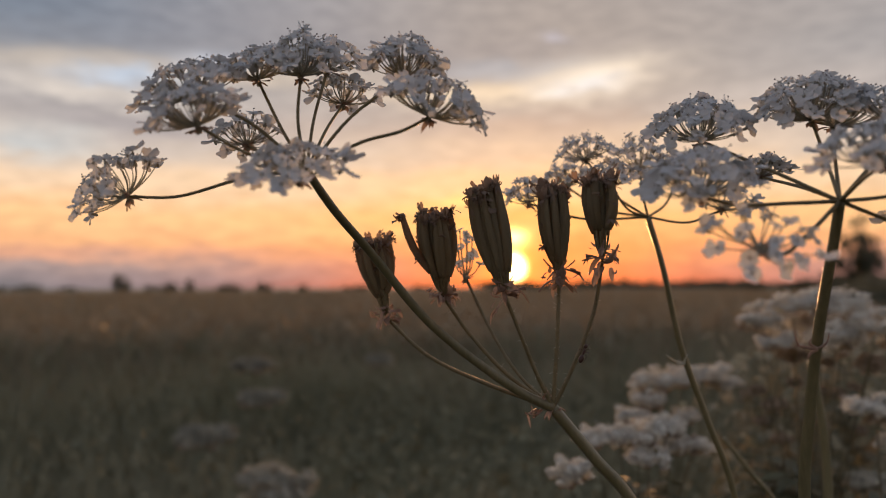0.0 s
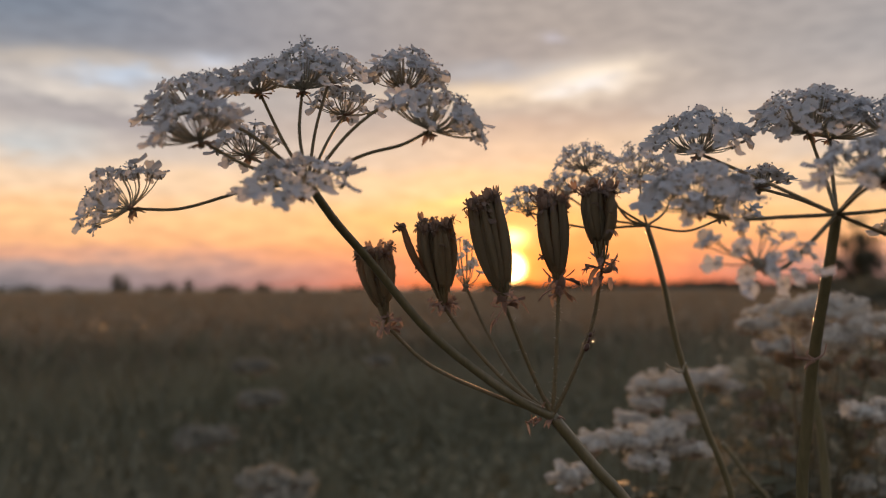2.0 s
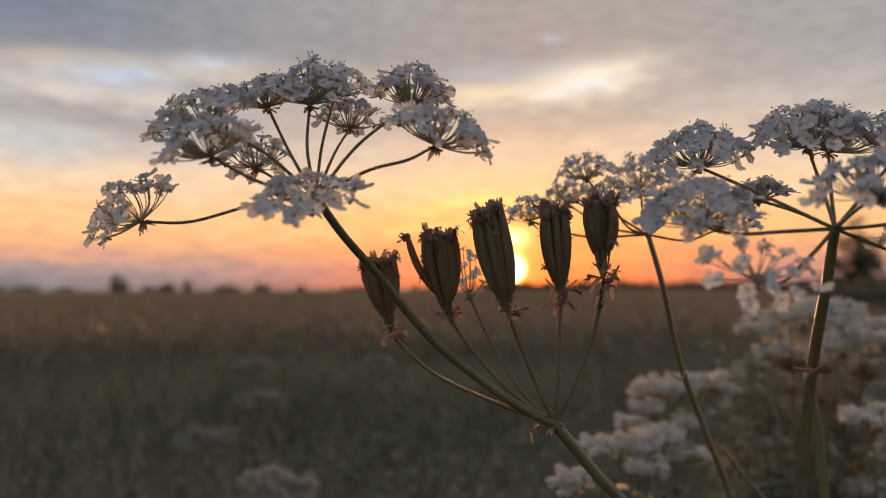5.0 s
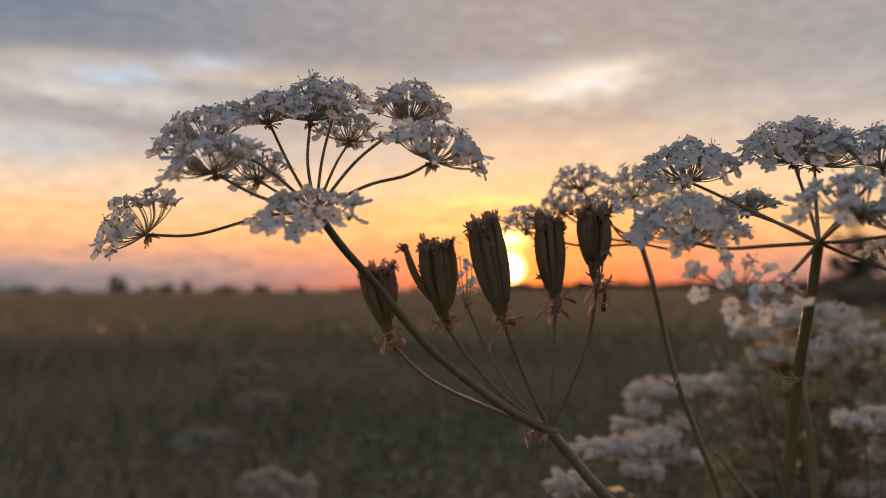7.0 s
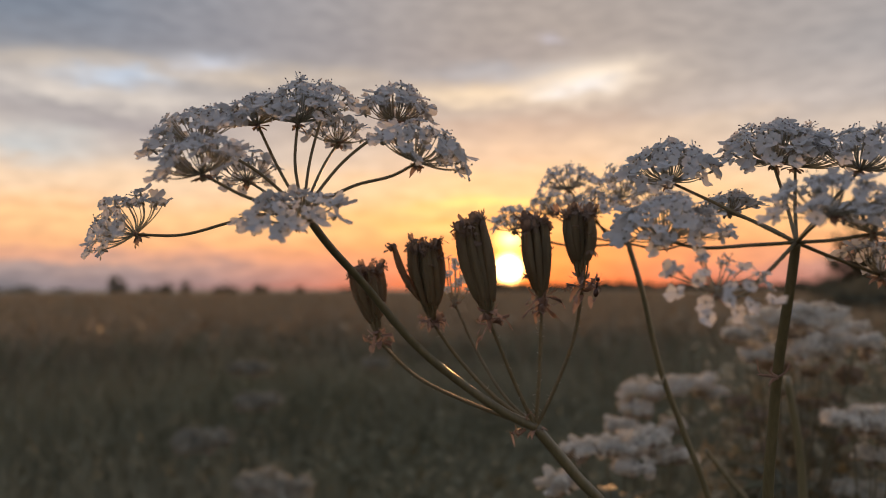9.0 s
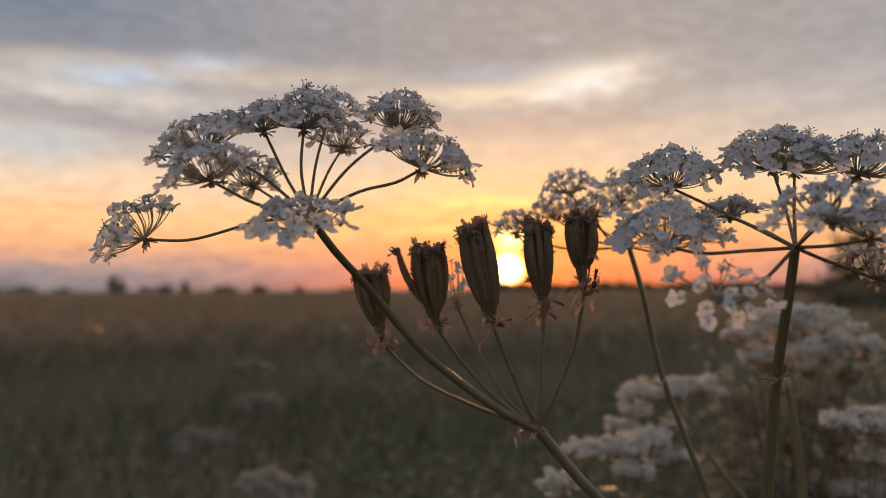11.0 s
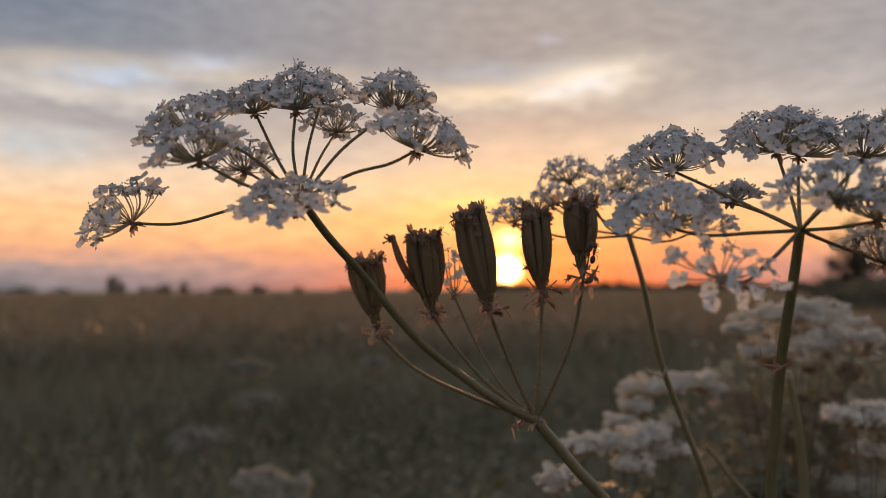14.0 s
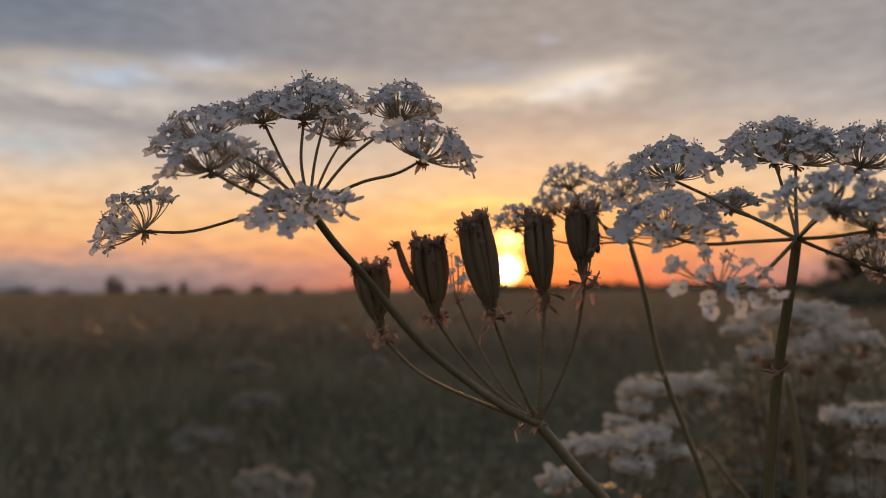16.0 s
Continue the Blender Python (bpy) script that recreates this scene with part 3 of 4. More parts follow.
def tree(name, x, y, height, width, seed, label, category="tree", stemless=False, clumps=46, leaves=60):
    rng = random.Random(seed)
    e = thing(name, (x, y, -0.02), label, category, "far trees")
    bm = bmesh.new()
    top = Vector((x, y, height * (0.5 if stemless else 0.82)))
    tube(bm, curve_through([Vector((x, y, -0.02)), Vector((x + rng.uniform(-0.1, 0.1), y, height * 0.4)), top], 5), height * 0.022, height * 0.006, 8)
    for k in range(9):
        s = Vector((x, y, height * rng.uniform(0.15 if stemless else 0.3, 0.6)))
        a = rng.uniform(0, 6.28)
        t = s + Vector((math.cos(a) * width * 0.42, math.sin(a) * width * 0.42, height * rng.uniform(0.08, 0.3)))
        tube(bm, curve_through([s, (s + t) / 2 + Vector((0, 0, -0.03 * height)), t], 3), height * 0.008, height * 0.003, 5)
    part("trunk", bm, M_BARK, e)
    mid, half = (height * 0.36, height * 0.64) if stemless else (height * 0.6, height * 0.4)
    verts, faces = crown_mesh(rng, (0, 0, mid), width / 2, half, clumps, leaves, width * 0.035)
    me = bpy.data.meshes.new("crown")
    me.from_pydata(verts, [], faces)
    me.materials.append(M_TREE)
    c = new("crown", me)
    c.parent = e
    return e


def build_far():
    """Single bushes on the horizon and a thicket; places by azimuth share, size and distance."""
    for share, dist, h, w, seed in ((-0.4193, 150, 3.6, 3.6, 1), (-0.3300, 170, 3.1, 2.6, 2), (-0.3560, 180, 2.0, 3.4, 3), (-0.2330, 190, 2.1, 3.6, 4), (-0.183, 210, 1.5, 3.2, 5)):
        tree("bush", share * dist, dist, h, w, seed, "dark rounded bush far off on the horizon", "bush", True)
    tree("tree", 0.545 * 46, 46, 4.9, 2.9, 11, "dark young tree standing at the field's edge", "tree", True, 120, 70)
    for share, dist, h, w, seed in ((0.500, 60, 1.7, 3.0, 14), (0.46, 90, 1.5, 4.5, 15), (0.40, 130, 1.6, 6, 16), (0.575, 40, 1.15, 3.6, 17), (0.515, 34, 0.9, 2.6, 18), (0.560, 24, 0.85, 2.4, 19),
                                    (0.595, 17, 0.80, 2.0, 20), (0.530, 18, 0.72, 1.5, 21), (0.610, 30, 1.0, 2.8, 22)):
        tree("bush", share * dist, dist, h, w, seed, "low dark bush at the field's edge", "bush", True)
    rng = random.Random(77)
    verts, faces = [], []
    for i in range(150):
        sh = rng.uniform(0.06, 0.75) if i < 138 else rng.uniform(-0.7, 0.06)
        d = rng.uniform(230, 330)
        h = rng.uniform(1.4, 3.0) * (0.6 + 0.4 * math.sin(sh * 21) ** 2) if i < 138 else rng.uniform(0.7, 1.0)
        v, f = crown_mesh(rng, (sh * d, d, h * 0.45), rng.uniform(2.5, 6), h * 0.5, 9, 26, 0.55)
        b = len(verts)
        verts += v
        faces += [tuple(k + b for k in q) for q in f]
    me = bpy.data.meshes.new("far_hedge")
    me.from_pydata(verts, [], faces)
    me.materials.append(M_TREE)
    tagged(new("far_hedge", me), "dark uneven hedge line along the far edge of the field", "hedge", kind="stuff")


# ---- soft white blossom clusters behind ----
def blossom_plant(name, foot, heads, label, seed, dot=0.0016, brown=(), leaves=0, bloom=None):
    """heads: place, half width and half height of each fluffy head of tiny flowers; foot: where the stem leaves the ground."""
    rng = random.Random(seed)
    e = thing(name, foot, label, "wild flower", "blossom clusters behind")
    foot = Vector(foot)
    tops = [Vector(h[0]) for h in heads] + [Vector(h[0]) for h in brown]
    fork = sum(tops, Vector()) / len(tops)
    fork = Vector((fork.x, fork.y + 0.01, min(t.z for t in tops) - 0.05))
    bm = bmesh.new()
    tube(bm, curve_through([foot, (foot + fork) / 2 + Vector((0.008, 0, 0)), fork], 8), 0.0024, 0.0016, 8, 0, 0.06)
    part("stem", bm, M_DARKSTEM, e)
    for (c, rx, rz), mat, nm in [(h, bloom or M_HEAD, "flower_head") for h in heads] + [(h, M_BROWNHEAD, "spent_head") for h in brown]:
        c = Vector(c)
        bb = bmesh.new()
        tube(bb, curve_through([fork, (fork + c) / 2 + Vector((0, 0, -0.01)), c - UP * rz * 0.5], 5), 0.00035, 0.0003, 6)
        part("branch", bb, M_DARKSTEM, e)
        verts, faces, brown_faces = [], [], 0
        lobes = []
        # tufts on the outer cap first, last a few brown ones that colour in the shade underneath
        for k in range(38):
            d = Vector((rng.gauss(0, 1), rng.gauss(0, 1), rng.uniform(-0.15, 0.9))).normalized()
            lobes.append((c + Vector((d.x * rx * 0.98, d.y * rx * 0.98, d.z * rz * 0.95)) * rng.uniform(0.5, 1.12), rx * rng.uniform(0.12, 0.26), 1.0))
        for k in range(4):
            lobes.append((c + Vector((rng.gauss(0, 0.4) * rx, rng.gauss(0, 0.4) * rx, -rng.uniform(0.1, 0.7) * rz)), rx * rng.uniform(0.10, 0.20), 0.0))
        for lc, lr, on_cap in lobes:
            if not on_cap and not brown_faces:
                brown_faces = len(faces)
            for _ in range(int(190 * lr / rx) + 8):
                d = Vector((rng.gauss(0, 1), rng.gauss(0, 1), rng.gauss(0.55, 0.8))).normalized()
                p = lc + Vector((d.x * lr, d.y * lr, d.z * lr * 0.8)) * (1.0 + rng.gauss(0, 0.40))
                d = (d + Vector((rng.gauss(0, 0.5), rng.gauss(0, 0.5), rng.gauss(0.2, 0.5)))).normalized()
                t1 = d.orthogonal().normalized()
                t2 = d.cross(t1)
                a0, s = rng.uniform(0, 6.28), dot * rng.uniform(0.45, 1.1)
                b = len(verts)
                verts.append(tuple(p + d * s * 0.2))
                for k in range(5):
                    a = a0 + k * 1.2566
                    verts.append(tuple(p + (t1 * math.cos(a) + t2 * math.sin(a)) * s + d * s * rng.uniform(0.1, 0.6)))
                    verts.append(tuple(p + (t1 * math.cos(a + 0.63) + t2 * math.sin(a + 0.63)) * s * 0.45))
                for k in range(5):
                    i0, i1, i2 = b + 1 + 2 * k, b + 2 + 2 * k, b + 1 + 2 * ((k + 4) % 5) + 1
                    faces.append((b, i2, i0, i1))
        me = bpy.data.meshes.new(nm)
        me.from_pydata([(v[0] - foot.x, v[1] - foot.y, v[2] - foot.z) for v in verts], [], faces)
        me.materials.append(mat)
        me.materials.append(M_BROWNHEAD)
        me.polygons.foreach_set("material_index", [int(i >= brown_faces) for i in range(len(faces))])
        ob = new(nm, me)
        ob.parent = e
    for k in range(leaves):
        s = foot.lerp(fork, rng.uniform(0.72, 1.06))
        a = rng.uniform(0, 6.28)
        bb = bmesh.new()
        for j in range(5):
            o = Vector((math.cos(a + (j - 2) * 0.5), math.sin(a + (j - 2) * 0.5), rng.uniform(0.1, 0.7)))
            blade(bb, s, o, UP, rng.uniform(0.02, 0.045), rng.uniform(0.006, 0.010), 0.4, 0.0, 0, 4, 3)
        part("leaf", bb, M_LEAF, e)
    return e


def weed_plant(foot, tops, label, seed, leaves):
    """Wiry stems clothed in many small narrow leaves."""
    rng = random.Random(seed)
    e = thing("weed_plant", foot, label, "weed", "weeds in the clump")
    foot = Vector(foot)
    verts, faces = [], []
    for top in tops:
        top = Vector(top)
        line = curve_through([foot + Vector((rng.uniform(-0.02, 0.02), rng.uniform(-0.02, 0.02), 0)), foot.lerp(top, 0.55) + Vector((rng.uniform(-0.015, 0.015), 0, 0)), top], 10)
        bm = bmesh.new()
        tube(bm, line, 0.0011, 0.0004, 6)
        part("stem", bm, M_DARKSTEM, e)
        for _ in range(leaves):
            k = min(len(line) - 1, int(len(line) * rng.triangular(0.45, 1.0, 0.95)))
            p = line[k] + Vector((rng.gauss(0, 0.016), rng.gauss(0, 0.014), rng.gauss(0, 0.012))) - foot
            u = Vector((rng.gauss(0, 1), rng.gauss(0, 1), rng.gauss(0.3, 0.8))).normalized() * rng.uniform(0.0025, 0.007)
            v = u.orthogonal().normalized() * u.length * rng.uniform(0.35, 0.65)
            w = u.cross(v).normalized() * u.length * 0.2
            b = len(verts)
            verts += [tuple(p - u), tuple(p + v), tuple(p + u + w), tuple(p - v)]
            faces += [(b, b + 1, b + 2), (b, b + 2, b + 3)]
    me = bpy.data.meshes.new("foliage")
    me.from_pydata(verts, [], faces)
    me.materials.append(M_WEED)
    new("foliage", me).parent = e
    return e


# ---- the plant with the seed heads and the leaning white umbel ----
def build_leaning_plant():
    NODE = (0.0229, 0.1625, 0.6747)
    HUB = (-0.0227, 0.1272, 0.7195)
    e = thing("umbel_plant", (0.085, 0.19, 0.0), "leaning wild umbel with one white flower umbel and brown seed heads", "wild flower")
    ray(e, [(0.085, 0.19, 0.0), (0.088, 0.185, 0.30), (0.078, 0.172, 0.52), (0.0413, 0.1656, 0.6520), (0.0316, 0.1640, 0.6642), NODE], 0.00135, 0.00112, "stem", M_STEM, 0.07, 12, 10)
    ray(e, [NODE, (0.0171, 0.1613, 0.6775), (0.0097, 0.1591, 0.6825), (-0.0028, 0.1535, 0.6930), (-0.0138, 0.1448, 0.7068), (-0.0192, 0.1355, 0.7137), HUB], 0.00108, 0.00072, "branch", M_STEM, 0.07, 12, 8)
    rng = random.Random(3)
    bb = bmesh.new()
    bracts(bb, Vector(NODE), ax(-0.3, 1, 0), 6, 0.0025, rng, 0, 1.0, 0.9)
    for dx, dz in ((-0.0016, 0.0034), (-0.0022, 0.0022), (-0.0055, -0.0012), (-0.0040, -0.0016)):
        spot = Vector(NODE) + Vector((dx, -0.0012, dz))
        tube(bb, [Vector(NODE) + Vector((dx * 0.6, 0, dz * 0.3)), spot], 0.0004, 0.0002, 5)
        for k in range(4):
            blade(bb, spot, Vector((rng.uniform(-1, 1), rng.uniform(-0.6, 0.3), rng.uniform(-0.5, 0.9))), UP, rng.uniform(0.0008, 0.0018), rng.uniform(0.0004, 0.0008), rng.uniform(-1, 1), 0.0, 0, 5, 3)
    part("bract", bb, M_BRACT, e, "shrivelled brown bracts at the joint")
    rad = 0.00031
    for mid, base, axis, r, h, n, s in (
        ([(-0.0321, 0.1262, 0.7185), (-0.0359, 0.1263, 0.7174), (-0.0450, 0.1284, 0.7154)], (-0.0534, 0.1294, 0.7156), ax(-0.62, 0.8, 0.3), 0.00840, 0.00660, 15, 101),
        ([(-0.0303, 0.1181, 0.7209)], (-0.0364, 0.1130, 0.7241), ax(-0.28, 0.92, 0.25), 0.00705, 0.00554, 20, 102),
        ([(-0.0318, 0.1248, 0.7273)], (-0.0416, 0.1266, 0.7317), ax(-0.30, 0.9, 0.25), 0.00881, 0.00536, 25, 103),
        ([(-0.0294, 0.1400, 0.7228)], (-0.0392, 0.1528, 0.7287), ax(-0.2, 0.85, -0.2), 0.00720, 0.00500, 14, 104),
        ([(-0.0275, 0.1298, 0.7272)], (-0.0320, 0.1314, 0.7361), ax(-0.18, 0.95, 0.28), 0.00646, 0.00470, 17, 105),
        ([(-0.0243, 0.1278, 0.7280)], (-0.0240, 0.1284, 0.7358), ax(0.0, 1, 0.32), 0.00708, 0.00651, 22, 106),
        ([(-0.0231, 0.1366, 0.7304)], (-0.0216, 0.1421, 0.7407), ax(0.1, 1, 0.2), 0.00657, 0.00551, 15, 107),
        ([(-0.0211, 0.1397, 0.7295)], (-0.0195, 0.1494, 0.7361), ax(0.05, 1, -0.1), 0.00680, 0.00500, 13, 108),
        ([(-0.0156, 0.1287, 0.7288)], (-0.0064, 0.1303, 0.7363), ax(0.1, 1, 0.0), 0.00642, 0.00603, 22, 109),
        ([(-0.0131, 0.1230, 0.7235), (-0.0064, 0.1209, 0.7249)], (-0.0021, 0.1218, 0.7273), ax(0.34, 0.9, 0.28), 0.00851, 0.00634, 26, 110),
        ([(-0.0212, 0.1173, 0.7175)], (-0.0211, 0.1113, 0.7160), ax(-0.06, 0.92, 0.40), 0.00817, 0.00425, 15, 111),
    ):
        ray(e, [HUB, *mid, base], rad, rad * 0.85)
        umbellet(e, base, axis, r, h, n, s, 1.12 if s == 111 else 1.0)
    rr = 0.00048
    for mid, base, axis, n, feet, low, high, length, girth, s, stray in (
        ([(0.0106, 0.1643, 0.6789), (-0.0036, 0.1680, 0.6853)], (-0.0124, 0.1686, 0.6934), ax(-0.19, 1, 0), 11, 0.0058, 0.0024, 0.0042, 0.0114, 0.80, 201, None),
        ([(0.0133, 0.1651, 0.6817), (0.0055, 0.1647, 0.6902)], (0.0002, 0.1633, 0.6977), ax(-0.12, 1, 0.05), 22, 0.0050, 0.0028, 0.0036, 0.0130, 0.78, 202, 0.0066),
        ([(0.0186, 0.1590, 0.6835)], (0.0122, 0.1523, 0.6985), ax(-0.19, 1, 0.05), 24, 0.0046, 0.0028, 0.0032, 0.0163, 0.82, 204, None),
        ([(0.0236, 0.1609, 0.6868)], (0.0242, 0.1601, 0.7017), ax(-0.07, 1, 0.05), 22, 0.0042, 0.0020, 0.0033, 0.0143, 0.78, 205, None),
        ([(0.0259, 0.1612, 0.6809), (0.0311, 0.1595, 0.6945)], (0.0328, 0.1579, 0.7053), ax(-0.05, 1, 0.05), 13, 0.0070, 0.0027, 0.0036, 0.0102, 0.80, 206, None),
    ):
        ray(e, [NODE, *mid, base], rr, rr * 0.8, hairs=26 if s == 205 else 14)
        seed_head(e, base, axis, n, feet, low, high, length, girth, s, stray)
    FADED = (0.0052, 0.1761, 0.7022)
    ray(e, [NODE, (0.0160, 0.1681, 0.6814), (0.0097, 0.1746, 0.6922), FADED], rr * 0.8, rr * 0.7, hairs=8)
    umbellet(e, FADED, ax(-0.05, 1, 0), 0.00311, 0.01089, 7, 207, 0.8, 0.00016)
    return e


def build_thin_plant():
    HUB = (0.0500, 0.1864, 0.7169)
    e = thing("umbel_plant", (0.10, 0.235, 0.0), "thin upright wild umbel with small white florets", "wild flower")
    ray(e, [(0.10, 0.235, 0.0), (0.105, 0.225, 0.35), (0.0738, 0.1960, 0.6442), (0.0657, 0.1939, 0.6674), (0.0591, 0.1910, 0.6840), (0.0537, 0.1880, 0.7052), HUB], 0.0009, 0.00066, "stem", M_STEM, 0.06, 10, 9)
    bb = bmesh.new()
    for tip, r in (((-0.0046, -0.001, 0.0022), 0.00046), ((-0.0026, -0.002, 0.0006), 0.0004), ((0.0006, -0.001, 0.0024), 0.00035)):
        foot = Vector((0.0592, 0.1900, 0.6810))
        tube(bb, curve_through([foot, foot + Vector(tip) * 0.55 + Vector((-0.0003, 0, -0.0003)), foot + Vector(tip)], 4), r, 0.00012, 6)
    # pale stalk material paints in the back light on the sheath
    part("bract", bb, M_STALK, e, "small pale leaf sheath on the stem")
    for base, axis, r, h, n, s in (
        ((0.0205, 0.1832, 0.7201), ax(-0.2, 1, 0), 0.00542, 0.00515, 13, 301),
        ((0.0325, 0.1990, 0.7259), ax(-0.2, 1, 0), 0.00648, 0.00589, 14, 302),
        ((0.0347, 0.1847, 0.7308), ax(-0.1, 1, 0), 0.00712, 0.00520, 16, 303),
        ((0.0479, 0.1848, 0.7284), ax(0, 1, 0), 0.00767, 0.00767, 18, 304),
        ((0.0400, 0.1810, 0.7238), ax(-0.1, 1, 0.1), 0.00724, 0.00536, 18, 305),
        ((0.0655, 0.1793, 0.7179), ax(0.25, 0.9, 0), 0.00822, 0.00663, 16, 306),
        ((0.0607, 0.1969, 0.7276), ax(0.1, 1, -0.1), 0.00729, 0.00612, 15, 307),
    ):
        mid = Vector(HUB).lerp(Vector(base), 0.55) - UP * 0.0022
        ray(e, [HUB, mid, base], 0.00032, 0.00026)
        umbellet(e, base, axis, r, h, n, s, 0.92, 0.00011)
    return e


def build_thick_plant():
    HUB = (0.0611, 0.1175, 0.7130)
    e = thing("umbel_plant", (0.085, 0.145, 0.0), "stout wild umbel with broad white flower heads", "wild flower")
    ray(e, [(0.085, 0.145, 0.0), (0.082, 0.145, 0.40), (0.0639, 0.1381, 0.6606), (0.0631, 0.1332, 0.6793), (0.0622, 0.1275, 0.6931), (0.0615, 0.1209, 0.7059), HUB], 0.00118, 0.00082, "stem", M_STEM, 0.06, 12, 9)
    bb = bmesh.new()
    foot = Vector((0.0616, 0.1272, 0.6896))
    for mid, tip, r in (((-0.0018, 0, 0.0003), (-0.0040, -0.001, 0.0006), 0.0004), ((-0.0030, 0, 0.0006), (-0.0036, 0, 0.0034), 0.0002), ((-0.0010, 0, -0.0006), (-0.0016, 0, -0.0016), 0.0004),
                        ((-0.0012, 0, 0.0010), (-0.0008, 0, 0.0018), 0.0003), ((0.0016, 0, 0.0010), (0.0026, 0.001, 0.0026), 0.00022)):
        tube(bb, curve_through([foot, foot + Vector(mid), foot + Vector(tip)], 4), r, 0.0001, 6)
    part("bract", bb, M_BRACT, e, "dry curled leaf sheath on the stem")
    for mid, base, axis, r, h, n, s in (
        ([(0.0522, 0.1145, 0.7124), (0.0426, 0.1115, 0.7119)], (0.0371, 0.1105, 0.7131), ax(-0.12, 1, 0.32), 0.00801, 0.00621, 30, 401),
        ([(0.0522, 0.1242, 0.7194)], (0.0444, 0.1309, 0.7250), ax(-0.1, 1, 0.30), 0.00836, 0.00661, 30, 402),
        ([(0.0619, 0.1313, 0.7169)], (0.0612, 0.1471, 0.7210), ax(-0.1, 1, -0.1), 0.00545, 0.00327, 13, 403),
        ([(0.0630, 0.1251, 0.7205)], (0.0625, 0.1288, 0.7281), ax(-0.15, 1, 0.32), 0.00881, 0.00700, 34, 404),
        ([(0.0665, 0.1291, 0.7216)], (0.0712, 0.1387, 0.7290), ax(0.15, 1, 0.25), 0.00980, 0.00700, 32, 405),
        ([(0.0599, 0.1084, 0.7153)], (0.0584, 0.1003, 0.7160), ax(-0.15, 1, 0.30), 0.00850, 0.00520, 19, 406),
        ([(0.0684, 0.1212, 0.7194)], (0.0762, 0.1248, 0.7263), ax(0.15, 1, 0.3), 0.00909, 0.00668, 28, 407),
        ([(0.0652, 0.1135, 0.7131)], (0.0694, 0.1094, 0.7138), ax(0.2, 0.9, 0.3), 0.00729, 0.00486, 22, 408),
        ([(0.0652, 0.1166, 0.7110)], (0.0753, 0.1178, 0.7074), ax(0.4, 0.8, 0.0), 0.00695, 0.00521, 18, 409),
        ([(0.0514, 0.1078, 0.7073), (0.0448, 0.1019, 0.7041)], (0.0413, 0.0999, 0.7049), ax(0.0, 0.75, 0.62), 0.00790, 0.00339, 11, 410),
    ):
        ray(e, [HUB, *mid, base], 0.00034, 0.00027)
        umbellet(e, base, axis, r, h, n, s, 0.96 if s in (404, 405) else 0.80 if s == 410 else 1.0)
    return e


def build_ant():
    """An ant about 4.5 mm long, head up, built round its own middle."""
    rng = random.Random(9)
    ant = new("ant")
    ant.scale = (1.05, 1.05, 1.05)
    tagged(ant, "small reddish brown ant climbing a seed stalk", "ant")
    mm = 0.001

    def own(name, bm):
        me = bpy.data.meshes.new(name)
        bm.to_mesh(me)
        bm.free()
        me.materials.append(M_ANT)
        me.polygons.foreach_set("use_smooth", [True] * len(me.polygons))
        ob = new(name, me)
        ob.parent = ant

    bm = bmesh.new()
    blob(bm, Vector((0, 0, -1.35 * mm)), (0.55 * mm, 0.55 * mm, 0.85 * mm), None, 12, 8)
    own("abdomen", bm)
    bm = bmesh.new()
    blob(bm, Vector((0, 0, 0.2 * mm)), (0.30 * mm, 0.32 * mm, 0.70 * mm), None, 10, 8)
    blob(bm, Vector((0, 0, -0.5 * mm)), (0.16 * mm, 0.18 * mm, 0.22 * mm), None, 8, 6)
    own("thorax", bm)
    bm = bmesh.new()
    blob(bm, Vector((0, 0, 1.25 * mm)), (0.42 * mm, 0.36 * mm, 0.48 * mm), None, 10, 8)
    own("head", bm)
    for sx in (-1, 1):
        for z0, z1 in ((0.5, 1.3), (0.2, 0.1), (-0.2, -1.3)):
            bm = bmesh.new()
            a, b, c = Vector((0.2 * sx, 0, z0)) * mm, Vector((0.9 * sx, -0.25, (z0 + z1) / 2 + 0.2)) * mm, Vector((1.15 * sx, 0.5, z1)) * mm
            tube(bm, [a, a.lerp(b, 0.6), b, b.lerp(c, 0.5), c], 0.075 * mm, 0.04 * mm, 5)
            own("leg", bm)
        bm = bmesh.new()
        tube(bm, curve_through([Vector((0.2 * sx, 0, 1.6)) * mm, Vector((0.55 * sx, -0.1, 2.0)) * mm, Vector((0.5 * sx, 0, 2.6)) * mm], 3), 0.045 * mm, 0.03 * mm, 5)
        own("antenna", bm)
    return ant


build_ground()
build_far()
leaning = build_leaning_plant()
thin = build_thin_plant()
thick = build_thick_plant()

blossom_plant("blossom_plant", (0.115, 0.33, 0.0), [
    ((0.0566, 0.2900, 0.6424), 0.00739, 0.00565), ((0.0676, 0.2970, 0.6431), 0.00667, 0.00489), ((0.0742, 0.2950, 0.6422), 0.00751, 0.00574), ((0.0861, 0.3009, 0.6445), 0.00811, 0.00541), ((0.0960, 0.3012, 0.6377), 0.00676, 0.00361), ((0.0760, 0.2873, 0.6361), 0.00645, 0.00516), ((0.0439, 0.2704, 0.6341), 0.00689, 0.00689), ((0.0900, 0.3053, 0.6369), 0.00594, 0.00411),
], "white frothy blossom cluster on a stem, out of focus", 31, 0.0010, leaves=5)
